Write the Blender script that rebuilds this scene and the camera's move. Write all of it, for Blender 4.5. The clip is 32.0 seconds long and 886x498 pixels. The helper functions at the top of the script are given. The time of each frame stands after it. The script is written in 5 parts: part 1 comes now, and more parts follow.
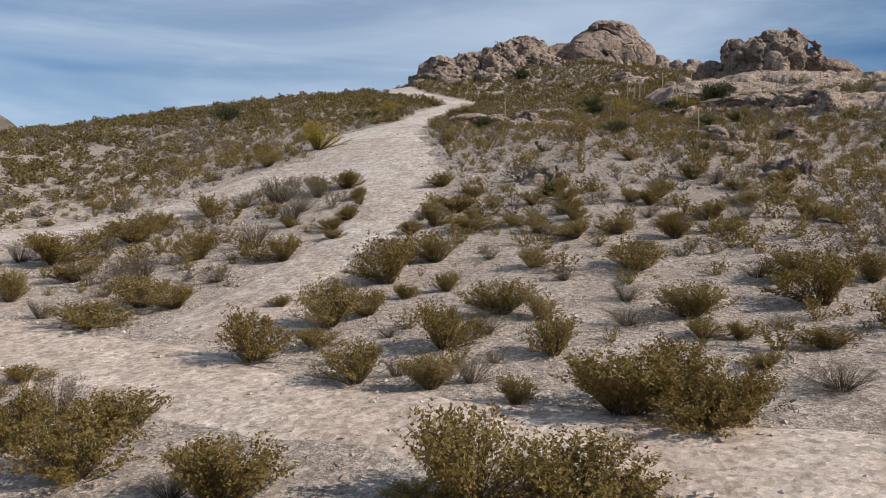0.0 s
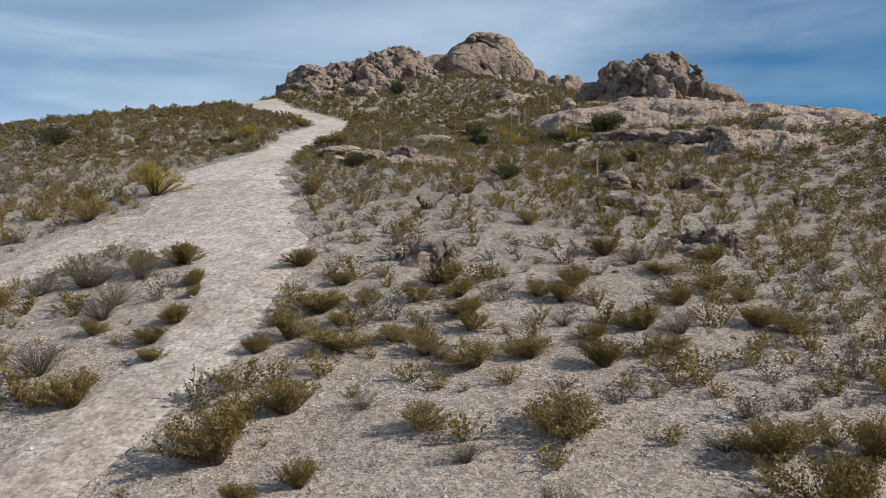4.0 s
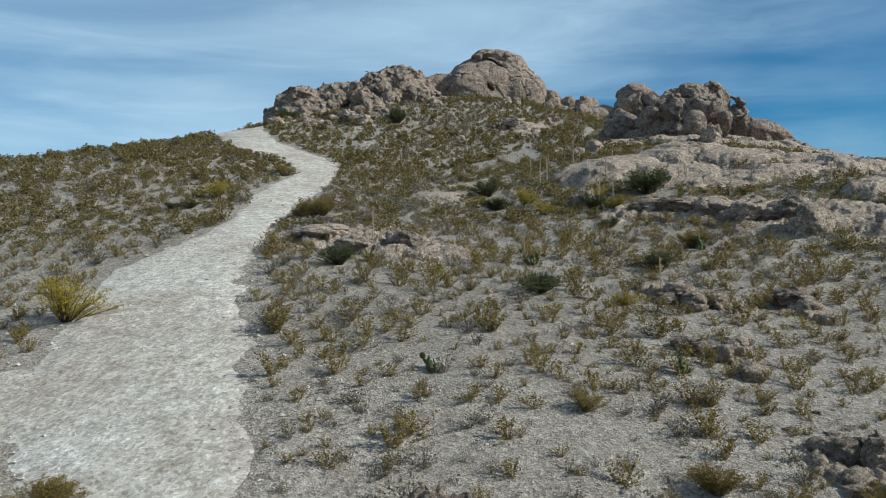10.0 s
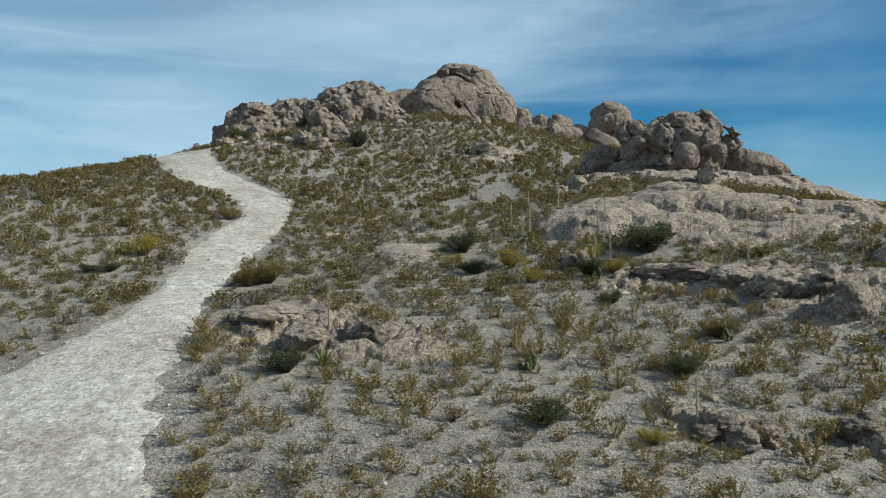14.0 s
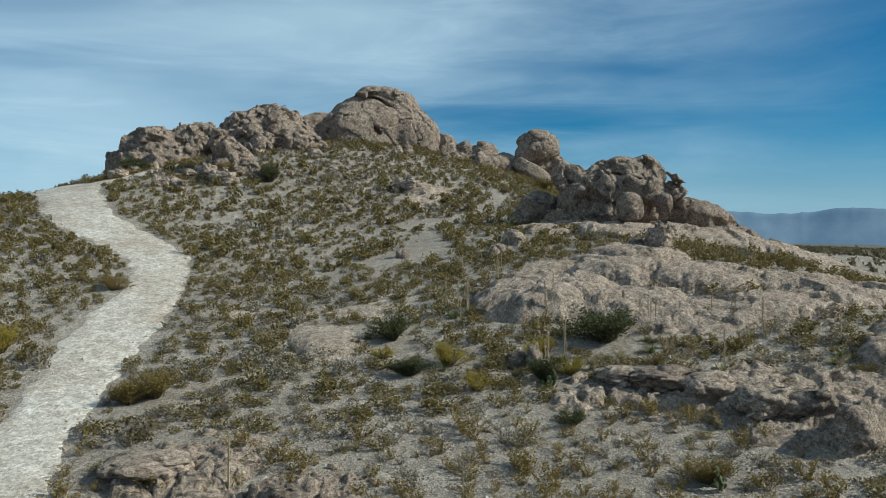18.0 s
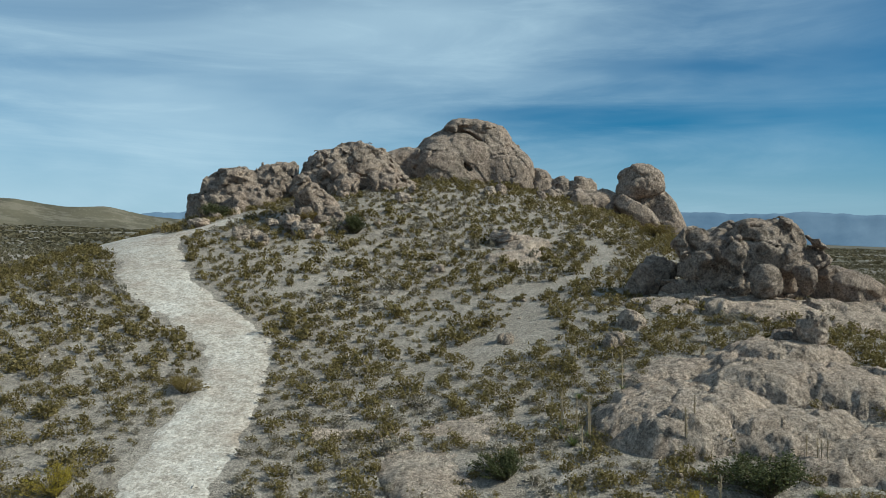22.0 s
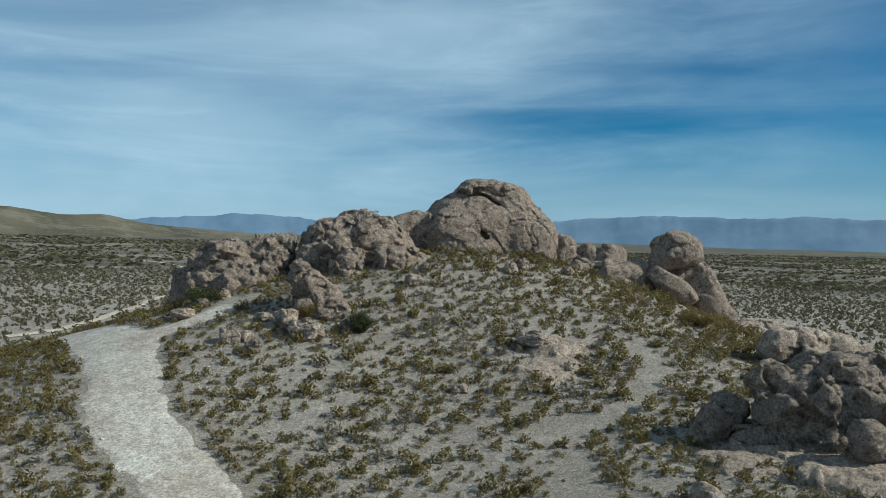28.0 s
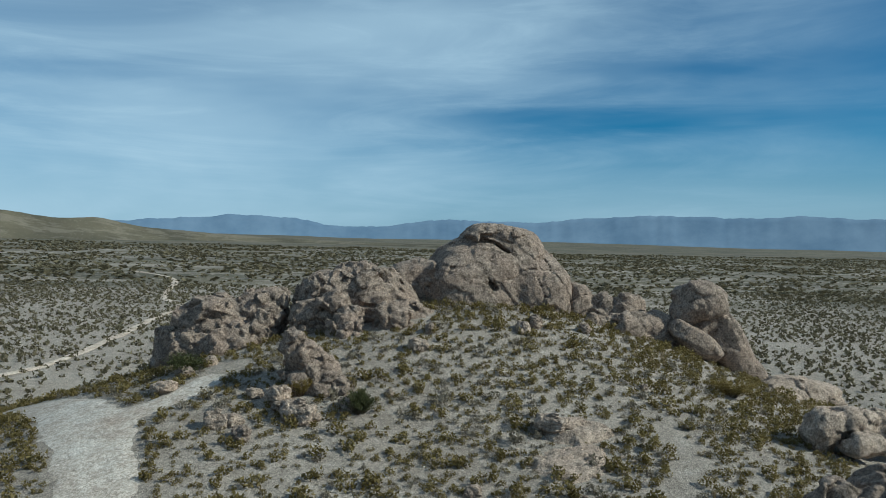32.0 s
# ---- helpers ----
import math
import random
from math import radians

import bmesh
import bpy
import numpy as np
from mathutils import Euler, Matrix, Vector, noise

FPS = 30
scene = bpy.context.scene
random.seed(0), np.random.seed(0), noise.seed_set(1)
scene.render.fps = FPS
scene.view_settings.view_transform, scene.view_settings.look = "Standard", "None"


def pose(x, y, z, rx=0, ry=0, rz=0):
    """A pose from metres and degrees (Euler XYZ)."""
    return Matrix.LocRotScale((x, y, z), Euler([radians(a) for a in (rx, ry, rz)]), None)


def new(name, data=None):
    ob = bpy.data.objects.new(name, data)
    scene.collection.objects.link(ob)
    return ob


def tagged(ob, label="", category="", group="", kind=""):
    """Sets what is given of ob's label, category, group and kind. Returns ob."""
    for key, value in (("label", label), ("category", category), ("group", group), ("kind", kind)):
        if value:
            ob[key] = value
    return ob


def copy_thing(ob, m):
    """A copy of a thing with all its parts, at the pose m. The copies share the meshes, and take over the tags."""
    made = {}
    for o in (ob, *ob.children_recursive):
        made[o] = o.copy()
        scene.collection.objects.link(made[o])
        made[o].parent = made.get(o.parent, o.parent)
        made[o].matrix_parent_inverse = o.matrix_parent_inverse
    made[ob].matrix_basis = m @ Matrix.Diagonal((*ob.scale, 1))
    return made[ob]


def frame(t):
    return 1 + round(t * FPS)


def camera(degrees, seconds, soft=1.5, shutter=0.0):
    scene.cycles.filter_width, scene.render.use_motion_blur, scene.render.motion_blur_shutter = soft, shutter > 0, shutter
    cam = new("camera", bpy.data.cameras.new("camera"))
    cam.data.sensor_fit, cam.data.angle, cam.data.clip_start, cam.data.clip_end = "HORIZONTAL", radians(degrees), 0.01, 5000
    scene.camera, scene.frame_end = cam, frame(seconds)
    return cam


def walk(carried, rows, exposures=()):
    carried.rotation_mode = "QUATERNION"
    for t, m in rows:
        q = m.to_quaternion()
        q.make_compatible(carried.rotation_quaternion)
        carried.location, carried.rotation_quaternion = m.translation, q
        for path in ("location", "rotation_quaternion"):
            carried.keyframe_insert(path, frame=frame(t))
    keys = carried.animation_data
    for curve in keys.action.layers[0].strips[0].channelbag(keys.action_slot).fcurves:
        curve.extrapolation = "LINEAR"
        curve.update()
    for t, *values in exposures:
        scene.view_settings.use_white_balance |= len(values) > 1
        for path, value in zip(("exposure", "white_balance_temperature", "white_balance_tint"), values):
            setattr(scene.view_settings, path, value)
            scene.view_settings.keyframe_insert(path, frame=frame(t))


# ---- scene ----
cam = camera(55.8, 32.0, soft=0.7)
METRES, EYE, TILT, LEAN, TURN = 64.0, 4.0, 0.0, 0.0, 0.0
ROWS = [
    (0.0, 0.0, 0.0, 0.0, 0.0, 0.0, -0.0),
    (0.5, -0.0002, 0.0131, 0.0042, -0.02, -0.02, 0.02),
    (1.0, 0.0, 0.0256, 0.0096, -0.14, -0.02, 0.06),
    (1.5, 0.0004, 0.0391, 0.0152, -2.59, -0.01, 0.15),
    (2.0, 0.001, 0.0522, 0.0208, -6.47, -0.02, 0.23),
    (2.5, 0.002, 0.0664, 0.028, -8.5, -0.04, 0.26),
    (3.0, 0.0035, 0.0793, 0.0352, -8.52, -0.03, 0.3),
    (3.5, 0.0052, 0.0916, 0.0422, -8.54, -0.04, 0.29),
    (5.5, 0.012, 0.1471, 0.0737, -8.49, -0.13, 0.35),
    (6.0, 0.0134, 0.1607, 0.0807, -8.47, -0.13, 0.33),
    (6.5, 0.0148, 0.1744, 0.0875, -8.44, -0.13, 0.32),
    (7.0, 0.0163, 0.1887, 0.0946, -8.43, -0.12, 0.29),
    (7.5, 0.018, 0.2021, 0.1009, -8.43, -0.11, 0.29),
    (8.0, 0.0195, 0.2158, 0.1069, -8.45, -0.11, 0.29),
    (8.5, 0.0209, 0.2283, 0.1123, -8.45, -0.11, 0.3),
    (9.0, 0.0228, 0.2447, 0.1196, -8.46, -0.09, 0.29),
    (9.5, 0.0242, 0.2579, 0.1256, -8.49, -0.09, 0.28),
    (10.0, 0.0258, 0.2718, 0.1319, -8.5, -0.1, 0.3),
    (10.5, 0.0275, 0.2874, 0.139, -8.5, -0.1, 0.3),
    (11.0, 0.0289, 0.3004, 0.1452, -8.53, -0.09, 0.31),
    (11.5, 0.0307, 0.3142, 0.1519, -8.54, -0.09, 0.31),
    (12.0, 0.0323, 0.3288, 0.1593, -8.57, -0.09, 0.32),
    (12.5, 0.0335, 0.3436, 0.1668, -8.59, -0.08, 0.33),
    (13.0, 0.0347, 0.3576, 0.1737, -8.88, -0.08, 0.31),
    (13.5, 0.0358, 0.3727, 0.1803, -10.69, -0.07, 0.31),
    (14.0, 0.0363, 0.3868, 0.1866, -11.19, -0.06, 0.31),
    (14.5, 0.0368, 0.4001, 0.1927, -14.06, -0.06, 0.34),
    (16.5, 0.044, 0.4562, 0.223, -17.67, -0.02, 0.4),
    (17.0, 0.0454, 0.4674, 0.2315, -17.65, 0.0, 0.4),
    (17.5, 0.047, 0.4789, 0.2407, -17.67, 0.03, 0.39),
    (18.0, 0.0487, 0.4905, 0.2508, -17.03, 0.02, 0.4),
    (18.5, 0.0506, 0.5027, 0.2605, -14.64, 0.06, 0.4),
    (19.0, 0.0513, 0.5145, 0.2691, -13.21, 0.08, 0.35),
    (19.5, 0.0519, 0.5276, 0.2787, -12.06, 0.1, 0.3),
    (20.0, 0.0524, 0.541, 0.2887, -11.69, 0.1, 0.28),
    (20.5, 0.053, 0.5539, 0.2981, -11.59, 0.11, 0.28),
    (21.0, 0.0533, 0.5665, 0.3077, -11.53, 0.12, 0.27),
    (21.5, 0.0538, 0.5808, 0.3183, -11.53, 0.13, 0.26),
    (22.0, 0.054, 0.5925, 0.3275, -11.55, 0.12, 0.24),
    (22.5, 0.0542, 0.6048, 0.337, -11.56, 0.13, 0.22),
    (23.0, 0.0543, 0.6182, 0.3477, -11.56, 0.14, 0.22),
    (23.5, 0.0547, 0.6301, 0.3573, -11.56, 0.16, 0.22),
    (24.0, 0.0549, 0.6405, 0.3657, -11.56, 0.17, 0.22),
    (24.5, 0.055, 0.6537, 0.3763, -11.56, 0.19, 0.23),
    (25.0, 0.0553, 0.6665, 0.3864, -11.58, 0.21, 0.23),
    (25.5, 0.0556, 0.6787, 0.3961, -11.59, 0.22, 0.23),
    (27.5, 0.0587, 0.7299, 0.4357, -11.64, 0.32, 0.21),
    (28.0, 0.0595, 0.7428, 0.4457, -11.67, 0.34, 0.23),
    (28.5, 0.0603, 0.7543, 0.4548, -11.7, 0.33, 0.24),
    (29.0, 0.0612, 0.7668, 0.4651, -11.71, 0.31, 0.27),
    (29.5, 0.0622, 0.7796, 0.4754, -11.75, 0.32, 0.29),
    (30.0, 0.0628, 0.791, 0.4845, -11.79, 0.31, 0.31),
    (30.5, 0.0637, 0.803, 0.494, -11.83, 0.3, 0.32),
    (31.0, 0.0646, 0.816, 0.5044, -11.87, 0.29, 0.34),
    (31.5, 0.0657, 0.8281, 0.5143, -11.91, 0.28, 0.36),
    (32.0, 0.0666, 0.8408, 0.5245, -11.93, 0.29, 0.39),
]
walk(cam, [(t, pose(0, 0, EYE, TILT, LEAN, TURN) @ pose(METRES * x, METRES * y, METRES * z, 90 + pitch, roll, yaw)) for t, x, y, z, yaw, pitch, roll in ROWS],
     exposures=[(0, 0.04, 6650, 15), (3.5, 0.05, 6500, 12), (6, 0.06, 6150, 5), (9, 0.05, 5870, 0), (13, 0.05, 6010, -3), (20, 0.0, 6110, -4), (32, -0.15, 5830, -5)])

# ---- light ----
world = bpy.data.worlds.new("sky")
scene.world = world
world.use_nodes = True
SUN_DIR = Vector((0.80, -0.36, 0.58)).normalized()
wn, wl = world.node_tree.nodes, world.node_tree.links
wn.clear()
sky = wn.new("ShaderNodeTexSky")
sky.sky_type = "NISHITA"
sky.sun_disc = False
sky.sun_elevation = math.asin(SUN_DIR.z)
sky.sun_rotation = math.atan2(SUN_DIR.x, SUN_DIR.y)
sky.altitude = 1200
sky.air_density, sky.dust_density, sky.ozone_density = 1.0, 0.1, 3.0
tc = wn.new("ShaderNodeTexCoord")


def cloud_layer(scale, stretch, turn, lo, hi, detail=6.0, rough=0.6, shift=(0, 0, 0)):
    mp = wn.new("ShaderNodeMapping")
    mp.inputs["Scale"].default_value = stretch
    mp.inputs["Rotation"].default_value = [radians(a) for a in turn]
    mp.inputs["Location"].default_value = shift
    nz = wn.new("ShaderNodeTexNoise")
    nz.inputs["Scale"].default_value = scale
    nz.inputs["Detail"].default_value = detail
    nz.inputs["Roughness"].default_value = rough
    nz.inputs["Distortion"].default_value = 0.6
    rp = wn.new("ShaderNodeMapRange")
    rp.interpolation_type = "SMOOTHSTEP"
    rp.inputs["From Min"].default_value = lo
    rp.inputs["From Max"].default_value = hi
    wl.new(tc.outputs["Generated"], mp.inputs["Vector"])
    wl.new(mp.outputs[0], nz.inputs["Vector"])
    wl.new(nz.outputs[0], rp.inputs[0])
    return rp.outputs[0]


side = wn.new("ShaderNodeSeparateXYZ")
wl.new(tc.outputs["Generated"], side.inputs[0])
thin_out = wn.new("ShaderNodeMapRange")
thin_out.interpolation_type = "SMOOTHSTEP"
thin_out.inputs["From Min"].default_value = 0.78
thin_out.inputs["From Max"].default_value = 0.34
thin_out.inputs["To Min"].default_value = 0.15
wl.new(side.outputs["X"], thin_out.inputs[0])
veil = cloud_layer(1.5, (1.0, 1.0, 4.5), (0, 14, 0), 0.19, 0.76, 4, 0.5, (0.35, 0, 0.1))
streak = cloud_layer(3.0, (1.0, 1.0, 7.0), (0, 12, 0), 0.40, 0.85, 7, 0.65, (2.1, 0.4, 0))
mixv = wn.new("ShaderNodeMath")
mixv.operation = "MULTIPLY_ADD"
mixv.inputs[1].default_value = 0.27
mixv.use_clamp = True
scalev = wn.new("ShaderNodeMath")
scalev.operation = "MULTIPLY"
scalev.inputs[1].default_value = 0.75
wl.new(veil, scalev.inputs[0])
wl.new(streak, mixv.inputs[0])
wl.new(scalev.outputs[0], mixv.inputs[2])
cloud = wn.new("ShaderNodeMix")
cloud.data_type = "RGBA"
cloud.inputs["B"].default_value = (6.8, 8.5, 10.2, 1)
spread_out = wn.new("ShaderNodeMath")
spread_out.operation = "MULTIPLY"
wl.new(mixv.outputs[0], spread_out.inputs[0])
wl.new(thin_out.outputs[0], spread_out.inputs[1])
wl.new(spread_out.outputs[0], cloud.inputs["Factor"])
clear = wn.new("ShaderNodeHueSaturation")
clear.inputs["Saturation"].default_value = 1.8
clear.inputs["Value"].default_value = 0.80
wl.new(sky.outputs[0], clear.inputs["Color"])
# pale haze towards the horizon
low_sky = wn.new("ShaderNodeMapRange")
low_sky.interpolation_type = "SMOOTHSTEP"
low_sky.inputs["From Min"].default_value = 0.16
low_sky.inputs["From Max"].default_value = -0.02
low_sky.inputs["To Max"].default_value = 0.85
wl.new(side.outputs["Z"], low_sky.inputs[0])
haze = wn.new("ShaderNodeMix")
haze.data_type = "RGBA"
haze.inputs["B"].default_value = (3.0, 4.9, 7.3, 1)
wl.new(low_sky.outputs[0], haze.inputs["Factor"])
wl.new(clear.outputs[0], haze.inputs["A"])
wl.new(haze.outputs["Result"], cloud.inputs["A"])
bg = wn.new("ShaderNodeBackground")
bg.inputs["Strength"].default_value = 0.08
wout = wn.new("ShaderNodeOutputWorld")
wl.new(cloud.outputs["Result"], bg.inputs["Color"])
wl.new(bg.outputs[0], wout.inputs["Surface"])

sun = new("sun", bpy.data.lights.new("sun", "SUN"))
sun.data.energy, sun.data.angle, sun.data.color = 5.0, radians(0.55), (1.0, 0.94, 0.84)
sun.rotation_euler = SUN_DIR.to_track_quat("Z", "Y").to_euler()


# ---- noise in arrays ----
def _hash(i, j, k, seed):
    n = (i * 374761393 + j * 668265263 + k * 2147483647 + seed * 974634353) & 0xFFFFFFFF
    n = ((n ^ (n >> 13)) * 1274126177) & 0xFFFFFFFF
    n = ((n ^ (n >> 16)) * 2246822519) & 0xFFFFFFFF
    return ((n ^ (n >> 15)) & 0xFFFFFF) / float(0xFFFFFF)


def value_noise(p, seed=0):
    """Smooth noise in -1..1 at the rows of p (n x 3)."""
    c = np.floor(p).astype(np.int64)
    f = p - c
    f = f * f * f * (f * (f * 6 - 15) + 10)
    out = 0
    for a in (0, 1):
        for b in (0, 1):
            for d in (0, 1):
                w = (f[:, 0] if a else 1 - f[:, 0]) * (f[:, 1] if b else 1 - f[:, 1]) * (f[:, 2] if d else 1 - f[:, 2])
                out = out + w * _hash(c[:, 0] + a, c[:, 1] + b, c[:, 2] + d, seed)
    return out * 2 - 1


def fbm(p, octaves=4, seed=0, gain=0.5, ridged=False):
    total, amp, norm = 0, 1.0, 0.0
    for o in range(octaves):
        v = value_noise(p * 2.03 ** o + 17.3 * o, seed + o)
        total = total + amp * ((1 - 2 * np.abs(v)) if ridged else v)
        norm += amp
        amp *= gain
    return total / norm


def flat(x, y, scale):
    x, y = np.atleast_1d(np.asarray(x, float)), np.atleast_1d(np.asarray(y, float))
    return np.stack([x / scale, y / scale, np.zeros_like(x)], 1)


def cells(p, seed=0, tilt=1.3):
    """Distances to the nearest and second nearest scattered point, and how far the cell's own flat, tilted face stands out."""
    c = np.floor(p).astype(np.int64)
    d1, d2 = np.full(len(p), 9.0), np.full(len(p), 9.0)
    at, off = np.zeros((len(p), 3), np.int64), np.zeros((len(p), 3))
    for a in (-1, 0, 1):
        for b in (-1, 0, 1):
            for d in (-1, 0, 1):
                i, j, k = c[:, 0] + a, c[:, 1] + b, c[:, 2] + d
                q = p - np.stack([i + _hash(i, j, k, seed), j + _hash(i, j, k, seed + 1), k + _hash(i, j, k, seed + 2)], 1)
                dist = np.sqrt((q * q).sum(1))
                near = dist < d1
                d2 = np.where(near, d1, np.minimum(d2, dist))
                at[near] = np.stack([i, j, k], 1)[near]
                off[near] = q[near]
                d1 = np.minimum(d1, dist)
    r = [_hash(at[:, 0], at[:, 1], at[:, 2], seed + m) - 0.5 for m in (3, 4, 5, 6)]
    return d1, d2, r[0] + tilt * 1.6 * (off[:, 0] * r[1] + off[:, 1] * r[2] + off[:, 2] * r[3])


# ---- the lie of the land ----
# heights of the swells of the hill above the tilted desert plain, on a coarse lattice (rows: west to east; columns: south to north)
SWELLS = [
    (-0.62, -1.18, -0.07, 0.86, -0.82, -1.29, 0.25, -1.93, -0.08, 0.24),
    (-2.67, -4.49, 0.31, 0.48, -2.84, -1.53, 0.48, -1.28, 1.53, 0.63),
    (-3.93, -3.43, -4.69, -5.67, -1.58, 1.83, 1.2, 0.72, 1.22, -1.11),
    (-5.29, -1.0, -4.72, 2.26, -0.02, -0.82, 1.23, 4.18, 2.6, -2.68),
    (-3.91, -4.36, -2.17, -2.4, -3.08, 1.29, -0.95, 1.98, 8.22, -1.57),
    (0.12, -0.81, -3.32, -2.5, 4.34, 2.28, 5.01, 1.58, 7.59, -2.4),
    (0.33, 0.43, -0.22, 0.06, -1.71, -4.37, -0.63, 0.19, -0.04, -4.12),
    (0.03, 0.05, 0.07, 0.48, 1.04, 1.37, 1.87, 2.05, 0.32, -1.12),
]
LATTICE, SPREAD, WEST, SOUTH = 20.0, 17.0, -60.0, -20.0


def plain_z(x, y):
    return 14.5 - 0.028 * np.asarray(x, float) + 0.0285 * np.asarray(y, float)


def smooth_ground(x, y):
    x, y = np.atleast_1d(np.asarray(x, float)), np.atleast_1d(np.asarray(y, float))
    z = plain_z(x, y)
    for i, column in enumerate(SWELLS):
        wx = np.exp(-((x - WEST - LATTICE * i) ** 2) / (2 * SPREAD ** 2))
        for j, w in enumerate(column):
            z = z + w * wx * np.exp(-((y - SOUTH - LATTICE * j) ** 2) / (2 * SPREAD ** 2))
    return z


# centre lines of the dirt roads: x, y, half width
TRAIL = [(-6.6, 18.0, 1.7), (-5.6, 21.5, 1.3), (-4.6, 24.8, 1.1), (-3.6, 27.5, 1.1), (-2.6, 29.7, 1.15), (-2.2, 32.2, 1.25), (-2.0, 34.5, 1.4), (-2.3, 37.5, 2.2), (-3.4, 41.5, 3.3),
         (-3.9, 45.0, 3.6), (-4.0, 49.0, 3.1), (-4.2, 53.0, 3.1), (-4.1, 56.0, 3.0), (-3.2, 59.0, 2.2), (-2.3, 63.0, 1.35), (-1.3, 68.0, 1.4), (-0.1, 75.3, 1.9), (1.1, 80.5, 1.6),
         (1.6, 85.0, 1.6), (1.2, 89.0, 1.9), (-0.3, 92.5, 2.1), (-2.2, 96.0, 2.3), (-4.2, 100.0, 2.5), (-5.4, 104.5, 2.5), (-6.1, 109.0, 2.4), (-7.4, 113.5, 2.8), (-9.2, 118.5, 2.6), (-12.0, 124.0, 1.8), (-17.0, 131.0, 1.3)]
SPUR = [(-8.8, 114.4, 2.0), (-6.2, 115.8, 1.5), (-3.4, 116.8, 1.2), (-1.3, 118.4, 1.25), (0.3, 120.6, 1.25), (1.6, 122.4, 1.0)]
BRANCH = [(-4.4, 45.5, 2.6), (-6.8, 43.6, 2.5), (-8.8, 41.4, 1.9), (-11.6, 36.9, 1.35), (-14.6, 34.2, 1.2), (-19.0, 31.2, 1.2), (-27.0, 26.0, 1.2)]
CROSSING = [(-14.0, 22.5, 1.2), (-10.0, 19.6, 1.4), (-7.0, 17.6, 1.9), (-4.6, 15.6, 1.5), (-1.7, 13.7, 1.2), (1.8, 12.2, 1.2), (4.4, 10.7, 1.5), (8.0, 9.2, 1.5), (13.0, 7.6, 1.5), (22.0, 5.5, 1.5)]
FOOTPATH = [(20.5, 95.0, 1.2), (24.0, 95.5, 0.7), (28.0, 98.5, 0.7), (30.5, 103.0, 0.9), (30.5, 106.5, 0.8)]
GULLY = [(15.5, 85.0, 1.4), (18.5, 86.5, 1.6), (20.0, 91.0, 1.0)]


def spline(points, step=0.3):
    """A smooth line through the points (Catmull-Rom), at about that step."""
    P = np.array(points, float)
    P = np.vstack([2 * P[0] - P[1], P, 2 * P[-1] - P[-2]])
    out = []
    for a, b, c, d in zip(P, P[1:], P[2:], P[3:]):
        n = max(2, int(np.hypot(*(c - b)[:2]) / step))
        for t in np.arange(n) / n:
            out.append(0.5 * (2 * b + (c - a) * t + (2 * a - 5 * b + 4 * c - d) * t ** 2 + (3 * b - a - 3 * c + d) * t ** 3))
    return np.array(out + [P[-2]])


ROADS = [spline(r) for r in (TRAIL, SPUR, BRANCH, CROSSING)]
PATHS = [spline(r) for r in (FOOTPATH, GULLY)]


def road_gap(x, y, roads=None):
    """How far outside the nearest road's edge a place lies, in metres (negative on the road)."""
    x, y = np.atleast_1d(np.asarray(x, float)), np.atleast_1d(np.asarray(y, float))
    best = np.full(len(x), 99.0)
    for line in roads if roads is not None else ROADS:
        lo, hi = line[:, :2].min(0) - 8, line[:, :2].max(0) + 8
        pick = np.where((x > lo[0]) & (x < hi[0]) & (y > lo[1]) & (y < hi[1]))[0]
        for part_ in np.array_split(pick, max(1, len(pick) // 4000)):
            if len(part_):
                d = np.sqrt((x[part_, None] - line[:, 0]) ** 2 + (y[part_, None] - line[:, 1]) ** 2) - line[:, 2]
                best[part_] = np.minimum(best[part_], d.min(1))
    return best


def ground_z(x, y):
    """Height of the ground, with its small humps."""
    x, y = np.atleast_1d(np.asarray(x, float)), np.atleast_1d(np.asarray(y, float))
    z = smooth_ground(x, y)
    gap = road_gap(x, y)
    off = np.clip((gap + 0.2) / 1.2, 0.12, 1)
    z = z + off * (0.12 * fbm(flat(x, y, 3.4), 3, 5) + 0.04 * fbm(flat(x, y, 0.8), 2, 9))
    dist = np.hypot(x - 10, y - 70)
    z = z + np.clip((dist - 90) / 150, 0, 1) * 1.6 * fbm(flat(x, y, 60), 3, 31) + np.clip((dist - 500) / 1500, 0, 1) * 10 * fbm(flat(x, y, 500), 3, 77)
    return z


# ---- materials ----
def node_material(name):
    m = bpy.data.materials.new(name)
    m.use_nodes = True
    nt = m.node_tree
    b = nt.nodes["Principled BSDF"]
    b.inputs["Specular IOR Level"].default_value = 0.25
    return m, nt, b


def tex(nt, kind, scale, detail=5, rough=0.6, coord="Object", **more):
    t = nt.nodes.new("ShaderNodeTex" + kind)
    t.inputs["Scale"].default_value = scale
    if kind == "Noise":
        t.inputs["Detail"].default_value = detail
        t.inputs["Roughness"].default_value = rough
    c = nt.nodes.get("coords_" + coord)
    if c is None:
        c = nt.nodes.new("ShaderNodeTexCoord") if coord == "Object" else nt.nodes.new("ShaderNodeNewGeometry")
        c.name = "coords_" + coord
    nt.links.new(c.outputs["Object" if coord == "Object" else "Position"], t.inputs["Vector"])
    return t


def ramp(nt, source, stops):
    r = nt.nodes.new("ShaderNodeValToRGB")
    while len(r.color_ramp.elements) < len(stops):
        r.color_ramp.elements.new(0.5)
    for e, (pos, col) in zip(r.color_ramp.elements, stops):
        e.position, e.color = pos, (*col, 1)
    nt.links.new(source, r.inputs[0])
    return r.outputs[0]


